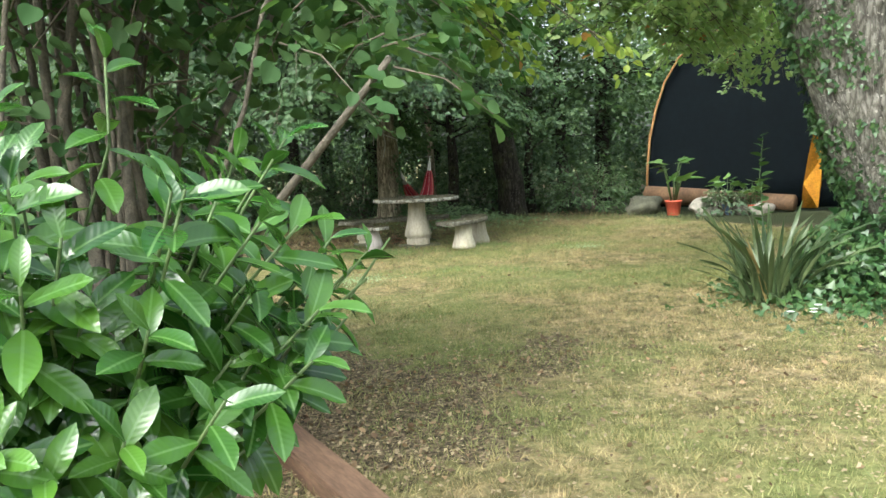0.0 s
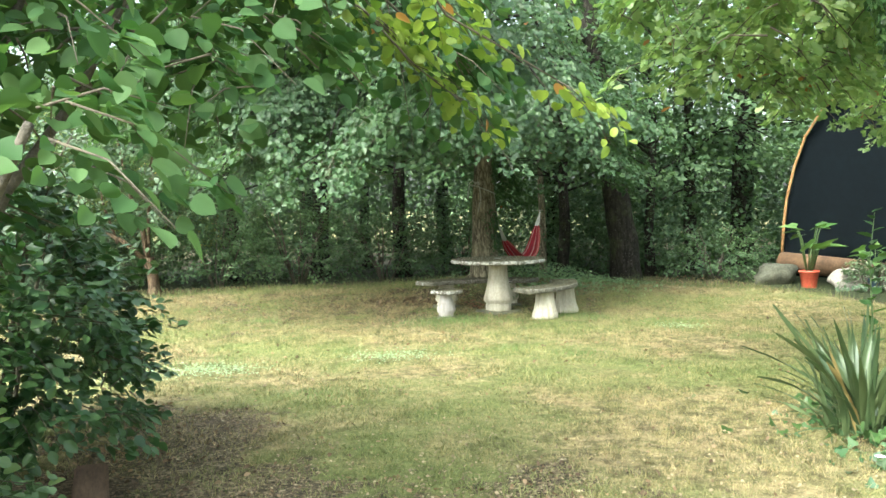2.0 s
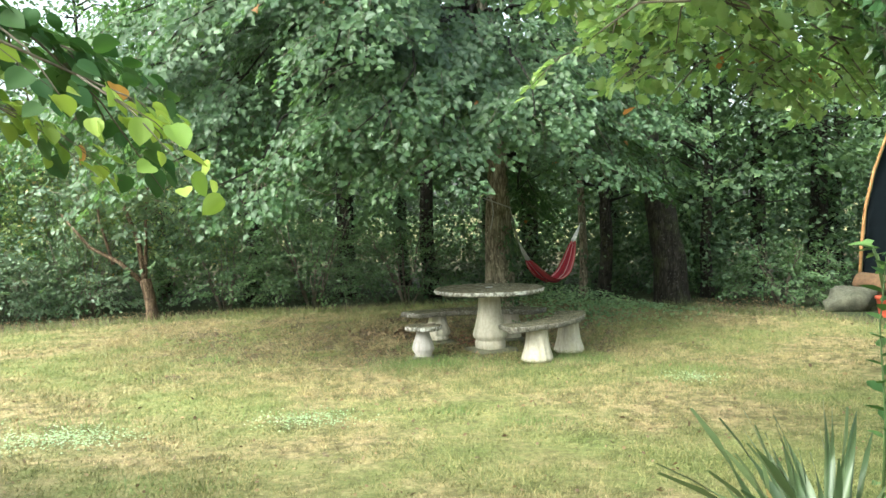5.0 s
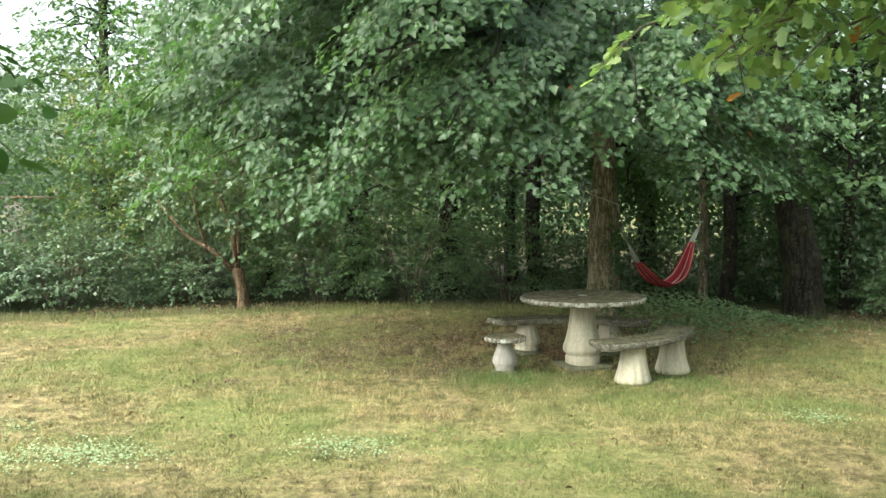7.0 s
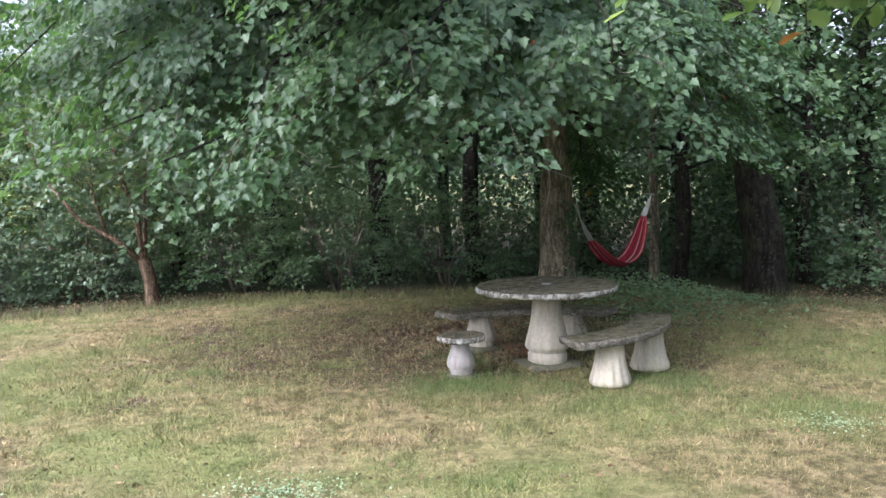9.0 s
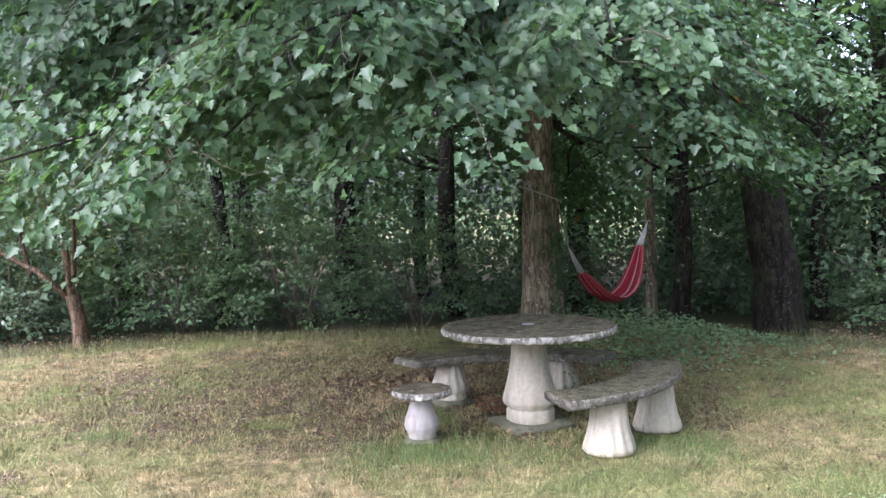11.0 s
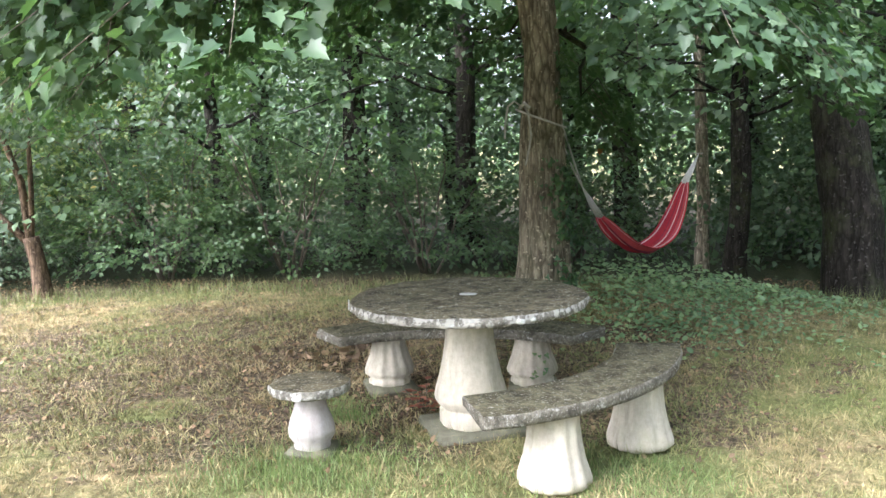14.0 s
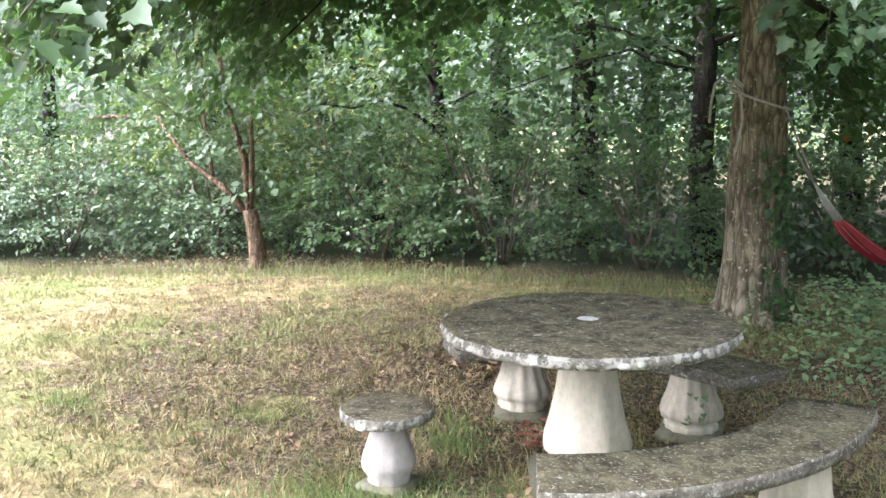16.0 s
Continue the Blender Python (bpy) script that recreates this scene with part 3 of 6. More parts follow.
def build_grass():
    x, y = scatter(680000, -5, 9.6, 2.2, 17.4)
    keep = (R.random(len(x)) > litter_of(x, y) * 0.22) & (R.random(len(x)) < 0.75 + 0.35 * patchy(x, y, 6.0, 9)) & (y < np.interp(x, EDGE_X, EDGE_Y) + 0.2)
    keep &= ~((x < 1.2) & (y < 6)) & (R.random(len(x)) < np.clip(1.25 - (y - 4) / 16, 0.35, 1))
    x, y = x[keep], y[keep]
    n = len(x)
    P = np.stack([x, y, height_of(x, y) - 0.004], -1)
    lying = np.where(R.random(n) < 0.45, 2.2, 0.6)
    D = np.stack([R.normal(0, 1, n) * lying, R.normal(0, 1, n) * lying, np.ones(n)], -1)
    S = R.uniform(0.02, 0.05, n) * (1 + 0.45 * patchy(x, y, 5.0, 11))
    me = leaves("lawn_grass", P, D, R.normal(0, 1, (n, 3)), S, BLADE, M_BLADE, R.uniform(0.003, 0.007, n) * (0.7 + y / 14))
    tagged(new("lawn_grass", me), "short half-dry lawn grass, straw and green blades", "grass", kind="stuff")
    # tussocks
    cx, cy = scatter(7000, -5, 9.4, 3.3, 17.2)
    keep = (R.random(len(cx)) > litter_of(cx, cy) * 0.5) & (cy < np.interp(cx, EDGE_X, EDGE_Y)) & ~((cx < 1.2) & (cy < 6))
    nx, ny = scatter(5200, 1.2, 8.5, 2.3, 8.5)
    near = (R.random(len(nx)) < 1.25 - (ny - 3) / 6) & (patchy(nx, ny, 9.0, 21) > -0.35) & (R.random(len(nx)) > litter_of(nx, ny) * 0.7)
    cx, cy = np.repeat(np.concatenate([cx[keep], nx[near]]), 14), np.repeat(np.concatenate([cy[keep], ny[near]]), 14)
    n = len(cx)
    x, y = cx + R.normal(0, 0.03, n), cy + R.normal(0, 0.03, n)
    P = np.stack([x, y, height_of(x, y) - 0.004], -1)
    D = np.stack([(x - cx) * 18 + R.normal(0, 0.3, n), (y - cy) * 18 + R.normal(0, 0.3, n), np.ones(n)], -1)
    me = leaves("grass_tussocks", P, D, R.normal(0, 1, (n, 3)), R.uniform(0.025, 0.065, n), BLADE, M_BLADE, R.uniform(0.003, 0.007, n))
    tagged(new("grass_tussocks", me), "scattered coarse tussocks of half-dry grass", "grass", kind="stuff")
    # straw-dry tufts among the fallen leaves under the maple
    cx, cy = scatter(5200, -1.0, 7.5, 10.5, 16.9)
    keep = (patchy(cx, cy, 7.0, 41) > -0.5) & (cy < np.interp(cx, EDGE_X, EDGE_Y))
    cx, cy = np.repeat(cx[keep], 13), np.repeat(cy[keep], 13)
    n = len(cx)
    x, y = cx + R.normal(0, 0.025, n), cy + R.normal(0, 0.025, n)
    P = np.stack([x, y, height_of(x, y) - 0.004], -1)
    D = np.stack([(x - cx) * 24 + R.normal(0, 0.35, n), (y - cy) * 24 + R.normal(0, 0.35, n), np.ones(n)], -1)
    me = leaves("straw_tufts", P, D, R.normal(0, 1, (n, 3)), R.uniform(0.03, 0.095, n), BLADE, M_BLADE, R.uniform(0.003, 0.007, n))
    tagged(new("straw_tufts", me), "straw-dry grass tufts standing among fallen leaves", "grass", kind="stuff")
    x, y = np.concatenate([R.normal(4.0, 0.75, 900), R.normal(3.4, 0.3, 1800), R.normal(5.0, 0.25, 900)]), np.concatenate([R.normal(11.98, 0.22, 900), R.normal(12.15, 0.2, 1800), R.normal(12.25, 0.18, 900)])
    for cx, cy, r, k in ((1.02, 12.5, 0.14, 300), (2.5, 9.8, 0.2, 260), (3.77, 9.82, 0.1, 160), (6.16, 11.5, 0.25, 400), (2.1, 7.9, 0.25, 200), (0.6, 9.4, 0.4, 400), (4.4, 9.4, 0.12, 150), (3.35, 12.95, 0.1, 500), (3.2, 13.2, 0.15, 400)):
        x, y = np.concatenate([x, R.normal(cx, r, k)]), np.concatenate([y, R.normal(cy, r * 0.7, k)])
    n = len(x)
    P = np.stack([x, y, height_of(x, y) - 0.004], -1)
    D = np.stack([R.normal(0, 0.4, n), R.normal(0, 0.4, n), np.ones(n)], -1)
    me = leaves("green_tufts", P, D, R.normal(0, 1, (n, 3)), R.uniform(0.03, 0.10, n), BLADE, M_LUSH, R.uniform(0.003, 0.007, n))
    tagged(new("green_tufts", me), "longer fresh green grass round the stone feet", "grass", kind="stuff")
    # ragged long grass where the lawn meets the wood
    x = R.uniform(-9, 9.4, 9000)
    y = np.interp(x, EDGE_X, EDGE_Y) + R.normal(0.15, 0.22, len(x))
    n = len(x)
    P = np.stack([x, y, height_of(x, y) - 0.004], -1)
    D = np.stack([R.normal(0, 0.4, n), R.normal(0, 0.4, n), np.ones(n)], -1)
    me = leaves("edge_grass", P, D, R.normal(0, 1, (n, 3)), R.uniform(0.05, 0.2, n), BLADE, M_EDGE, R.uniform(0.005, 0.01, n))
    tagged(new("edge_grass", me), "long ragged grass along the edge of the wood", "grass", kind="stuff")


def build_litter():
    x, y = scatter(300000, -4, 9, 3, 18)
    keep = R.random(len(x)) < np.clip(litter_of(x, y) - 0.2, 0, 1) * 0.3 + 0.02 + 0.1 * bell(x, y, 5.4, 14.1, 1.1, 1.0) + 0.05 * bell(x, y, 2.0, 14.5, 1.8, 1.5)
    x, y = x[keep], y[keep]
    n = len(x)
    P = np.stack([x, y, height_of(x, y) + R.uniform(0.004, 0.02, n)], -1)
    D = np.stack([R.normal(0, 1, n), R.normal(0, 1, n), R.normal(0, 0.5, n)], -1)
    N = np.stack([R.normal(0, 0.8, n), R.normal(0, 0.8, n), np.ones(n)], -1)
    me = leaves("fallen_leaves", P, D, N, 0.012 + 0.034 * R.random(n) ** 2, OVAL, M_DRY)
    tagged(new("fallen_leaves", me), "dry brown fallen leaves scattered on soil and grass", "leaf litter", kind="stuff")
    # bleached crumbs of leaf and straw on the worn turf of the way in
    x, y = scatter(20000, 1.2, 7.5, 2.6, 7.6)
    keep = R.random(len(x)) < np.clip((7.6 - y) / 3, 0, 1) * (0.55 + 0.35 * patchy(x, y, 3.5, 31))
    x, y = x[keep], y[keep]
    n = len(x)
    P = np.stack([x, y, height_of(x, y) + R.uniform(0.008, 0.03, n)], -1)
    D = np.stack([R.normal(0, 1, n), R.normal(0, 1, n), R.normal(0, 0.3, n)], -1)
    N = np.stack([R.normal(0, 0.5, n), R.normal(0, 0.5, n), np.ones(n)], -1)
    me = leaves("leaf_crumbs", P, D, N, R.uniform(0.01, 0.03, n), DIAMOND, M_STRAW)
    tagged(new("leaf_crumbs", me), "bleached crumbs of dead leaf and straw on worn turf", "leaf litter", kind="stuff")
    # fallen leaves caught in a heap behind the stool
    n = 150
    P = np.stack([R.normal(2.95, 0.3, n), R.normal(14.3, 0.15, n), R.uniform(0.02, 0.08, n)], -1)
    me = leaves("leaf_heap", P, R.normal(0, 1, (n, 3)), R.normal(0, 1, (n, 3)), R.uniform(0.05, 0.09, n), MAPLE, M_DRY)
    tagged(new("leaf_heap", me), "small heap of curled rust-brown leaves on soil", "leaf litter", kind="stuff")


def build_clover():
    """Patches of small pale clover in the lawn."""
    for cx, cy, rx, ry, k in CLOVER:
        x, y = R.normal(cx, rx, k), R.normal(cy, ry, k)
        P = np.stack([x, y, height_of(x, y) + R.uniform(0.012, 0.04, k)], -1)
        D = np.stack([R.normal(0, 1, k), R.normal(0, 1, k), R.normal(0.1, 0.2, k)], -1)
        N = np.stack([R.normal(0, 0.3, k), R.normal(-0.2, 0.3, k), np.ones(k)], -1)
        me = leaves("clover_patch", P, D, N, R.uniform(0.011, 0.021, k), ROUND, M_CLOVER)
        tagged(new("clover_patch", me), "patch of small grey-green clover in the lawn", "clover", kind="stuff")


CLOVER = ((0.9, 9.1, 0.28, 0.16, 900), (2.6, 9.6, 0.22, 0.14, 520), (-0.35, 9.6, 0.25, 0.14, 420), (5.96, 11.0, 0.16, 0.12, 260), (0.3, 8.75, 0.2, 0.12, 380))
build_grass()
build_litter()
build_clover()


# ---- stone table, benches, stool ----
def slab(r, t, wear, seed, n=72):
    """A thick round slab with a chipped, crusted rim."""
    bm = bmesh.new()
    rings = []
    for q, z in ((0.0, 0), (0.9, 0.0), (0.985, 0.008), (1.0, 0.02), (1.0, t * 0.55), (0.99, t - 0.006), (0.965, t), (0.8, t), (0.55, t), (0.28, t)):
        if q == 0:
            continue
        ring = []
        for k in range(n):
            a = 2 * math.pi * k / n
            d = Vector((math.cos(a) * 3 + seed, math.sin(a) * 3, z * 30))
            rr = r * q * (1 + (wear * (noise.noise(d) + 0.6 * noise.noise(d * 3.1)) if q > 0.95 else 0))
            zz = z + (0.004 * noise.noise(Vector((rr * math.cos(a) * 6, rr * math.sin(a) * 6, seed))) if z >= t else 0) + (0.006 * noise.noise(d * 2.3) if q > 0.96 else 0)
            ring.append(bm.verts.new((rr * math.cos(a), rr * math.sin(a), zz)))
        rings.append(ring)
    for lo, hi in zip(rings, rings[1:]):
        for k in range(n):
            bm.faces.new((lo[k], lo[(k + 1) % n], hi[(k + 1) % n], hi[k]))
    bm.faces.new(list(reversed(rings[0])))
    bm.faces.new(rings[-1])
    bm.normal_update()
    for f in bm.faces:
        f.material_index = 1 if abs(f.normal.z) < 0.75 else 0
    return bm


def rim_blobs(r, z, t, count, parent):
    """Pale lichen crusts on the rim."""
    for i in range(count):
        a = R.uniform(0, 2 * math.pi)
        bm = bmesh.new()
        bmesh.ops.create_icosphere(bm, subdivisions=2, radius=1)
        s = R.uniform(0.008, 0.026)
        for v in bm.verts:
            v.co = Vector((v.co.x * 0.004, v.co.y * s, v.co.z * s * 0.6)) * (1 + 0.3 * noise.noise(v.co * 2 + Vector((i, 0, 0))))
        bmesh.ops.transform(bm, matrix=pose(r * 1.0 * math.cos(a), r * 1.0 * math.sin(a), z + t * R.uniform(0.3, 0.75), 0, 0, math.degrees(a)), verts=bm.verts)
        part("lichen_crust", bm, M_CRUST, parent, "white lichen crust")


M_CRUST = plain("white_lichen", (0.52, 0.52, 0.47), (0.68, 0.67, 0.62), 40, 0.95, 0.8, 0.004)
TABLE = (4.09, 12.86)


def build_table():
    t = thing("stone_table", *TABLE, height_of(*TABLE), "round weathered stone garden table on a pale pedestal", "table")
    top = part("tabletop", slab(0.635, 0.062, 0.012, 1.0), M_TOP, t, "grey lichened stone top with chipped rim")
    top.location = (0, 0, 0.674)
    top.data.materials.append(M_RIM)
    rim_blobs(0.637, 0, 0.062, 26, top)
    spot = bmesh.new()
    bmesh.ops.create_icosphere(spot, subdivisions=2, radius=1)
    for v in spot.verts:
        v.co = Vector((v.co.x * 0.05, v.co.y * 0.04, v.co.z * 0.004 + 0.064)) + Vector((0.01 * noise.noise(v.co * 2), 0, 0))
    part("lichen_crust", spot, M_CRUST, top, "pale patch at the centre")
    foot = part("base_plate", block(0.5, 0.46, 0.075, 0.015, 0.012, 2, 3.0), M_FOOT, t, "rough half-buried concrete plate")
    foot.matrix_basis = pose(0, 0, -0.036, 0, 0, 28)
    part("pedestal", lathe([(0.165, 0.02), (0.172, 0.04), (0.172, 0.115), (0.16, 0.125), (0.162, 0.135), (0.192, 0.165), (0.197, 0.19), (0.19, 0.225), (0.168, 0.30), (0.148, 0.39), (0.132, 0.49), (0.124, 0.59), (0.126, 0.65), (0.135, 0.676)], 40, 8, 0.022, 0.012, 2.0), M_CAST, t, "pale eight-sided baluster")


def bench_seat(r0, r1, half, t, seed):
    """A curved stone seat: an arc slab centred on +x, round the origin."""
    bm = bmesh.new()
    na, prof = 28, [(0, 0.012), (0.012, 0.0), (0.35, 0.0), (0.65, 0.0), (0.985, 0.0), (1.0, 0.014), (1.0, t - 0.012), (0.985, t), (0.75, t), (0.5, t), (0.25, t), (0.02, t), (0.0, t - 0.012)]
    rows = []
    for i in range(na + 1):
        a = radians(half) * (2 * i / na - 1)
        row = []
        for u, z in prof:
            d = Vector((a * 6 + seed, u * 4, z * 20))
            r = r0 + (r1 - r0) * u + 0.012 * noise.noise(d) * (1 if u in (0.0, 1.0) else 0.3)
            end = 0.018 * (abs(2 * i / na - 1) ** 24) * noise.noise(d * 2)
            row.append(bm.verts.new((r * math.cos(a + end), r * math.sin(a + end), z + 0.004 * noise.noise(d * 1.7))))
        rows.append(row)
    k = len(prof)
    for p, q in zip(rows, rows[1:]):
        for j in range(k):
            bm.faces.new((p[j], p[(j + 1) % k], q[(j + 1) % k], q[j]))
    bm.faces.new(rows[0])
    bm.faces.new(list(reversed(rows[-1])))
    bmesh.ops.recalc_face_normals(bm, faces=bm.faces)
    for f in bm.faces:
        f.material_index = 1 if abs(f.normal.z) < 0.75 else 0
    return bm


BENCH_FOOT = [(0.150, 0.0), (0.165, 0.015), (0.165, 0.04), (0.155, 0.075), (0.138, 0.13), (0.124, 0.2), (0.115, 0.28), (0.113, 0.33), (0.122, 0.348)]
BALUSTER = [(0.125, 0.04), (0.13, 0.05), (0.13, 0.075), (0.118, 0.085), (0.15, 0.11), (0.155, 0.135), (0.145, 0.17), (0.12, 0.235), (0.105, 0.3), (0.108, 0.348)]


def build_bench(cx, cy, axis, half, feet, profile, plate, label):
    t = thing("stone_bench", cx, cy, 0.03, label, "bench", "stone seats round the table", rz=axis)
    seat = part("seat", bench_seat(1.15, 1.5, half, 0.058, cx), M_BENCH_TOP, t, "grey-brown mossy curved stone seat")
    seat.location = (0, 0, 0.347)
    seat.data.materials.append(M_EDGE_STONE)
    for k, (r, a) in enumerate(feet):
        p = part("pedestal", lathe(profile, 72, 12, 0.035, 0.015, 3.0 + k + cx), M_CAST, t, "pale fluted stone foot")
        p.matrix_basis = pose(r * math.cos(radians(a)), r * math.sin(radians(a)), 0, 0, 0, 20 * k)
        if plate:
            part("base_plate", block(0.32, 0.3, 0.06, 0.012, 0.012, 2, k + 5.0), M_FOOT, p, "grimy concrete plate").location = (0, 0, -0.015)
    return t


def build_stool():
    t = thing("stone_stool", 3.345, 12.42, 0.03, "small round stone stool with mossy top", "stool", "stone seats round the table")
    seat = part("seat", slab(0.205, 0.05, 0.02, 5.0, 48), M_TOP, t, "grey lichened round seat")
    seat.location = (0.01, -0.04, 0.325)
    seat.data.materials.append(M_RIM)
    rim_blobs(0.206, 0, 0.05, 12, seat)
    part("pedestal", lathe([(0.09, 0.03), (0.095, 0.045), (0.092, 0.06), (0.118, 0.1), (0.121, 0.125), (0.112, 0.165), (0.092, 0.22), (0.075, 0.275), (0.072, 0.31), (0.08, 0.327)], 32, 8, 0.02, 0.02, 9.0), M_CAST_PINK, t, "pinkish grey baluster foot").location = (0, -0.02, 0)
    part("base_plate", block(0.23, 0.22, 0.05, 0.012, 0.01, 2, 8.0), M_FOOT, t).location = (0, -0.02, -0.015)


build_table()
build_bench(3.711, 13.16, -31.7, 34, ((1.345, -17.5), (1.345, 12.2)), BENCH_FOOT, False, "curved weathered stone bench on two fluted feet")
build_bench(4.0, 12.38, 95, 37, ((1.325, -20), (1.325, 20)), BALUSTER, True, "curved weathered stone bench, dark top, baluster feet")
build_stool()


def build_frond():
    """Dry reddish weed beside the table's foot."""
    t = thing("dry_weed", 3.8, 13.05, 0.03, "dry reddish-brown weed on the soil by the table", "plant")
    P, D = [], []
    for k in range(7):
        st = Acc()
        a = 0.9 * k
        tip = Vector((0.12 * math.cos(a), 0.12 * math.sin(a), 0.12 + 0.03 * (k % 3)))
        st.tube([(0, 0, -0.01), tip * 0.5 + Vector((0, 0, 0.03)), tip], (0.004, 0.003, 0.002), 4)
        part("stem", st, M_TWIG, t)
        for j in range(6):
            P.append(tip * (0.4 + 0.12 * j)), D.append((math.cos(a + j * 2.4), math.sin(a + j * 2.4), 0.2))
    part("foliage", leaves("foliage", P, D, np.tile((0, 0, 1.0), (len(P), 1)), R.uniform(0.03, 0.07, len(P)), OVAL, M_RUST), M_RUST, t)
    iv = []
    n = 11
    z = R.uniform(0.10, 0.27, n)
    a = np.radians(R.normal(-78, 13, n))
    r = np.interp(z, (0.1, 0.14, 0.2, 0.3), (0.15, 0.158, 0.138, 0.11))
    P = np.stack([4.37 + r * np.cos(a), 13.62 + r * np.sin(a), 0.04 + z], -1)
    N = np.stack([np.cos(a), np.sin(a), 0.2 * np.ones(n)], -1)
    D = R.normal(0, 0.4, (n, 3)) + np.array([0, 0, -0.7])
    sprig = new("ivy_sprig", leaves("ivy_sprig", P, D, N, R.uniform(0.022, 0.038, n), IVYLEAF, M_WEED))
    tagged(sprig, "small ivy sprig climbing a bench foot", "ivy", kind="stuff")


build_frond()


# ---- trees ----
def trunk_path(points, radii, n=14, wobble=0.12, ridges=0, flare=0.0):
    """A trunk that bends through the points, with a flared, rooted foot."""
    a = Acc()
    fine_p, fine_r = [], []
    for i in range(len(points) - 1):
        for k in range(5):
            t = k / 5
            fine_p.append(Vector(points[i]).lerp(Vector(points[i + 1]), t))
            fine_r.append(radii[i] * (1 - t) + radii[i + 1] * t)
    fine_p.append(Vector(points[-1])), fine_r.append(radii[-1])
    if flare:
        z0 = fine_p[0].z
        fine_r = [r * (1 + flare * math.exp(-(p.z - z0) / 0.22)) for p, r in zip(fine_p, fine_r)]
    a.tube(fine_p, fine_r, n, wobble, ridges)
    return a


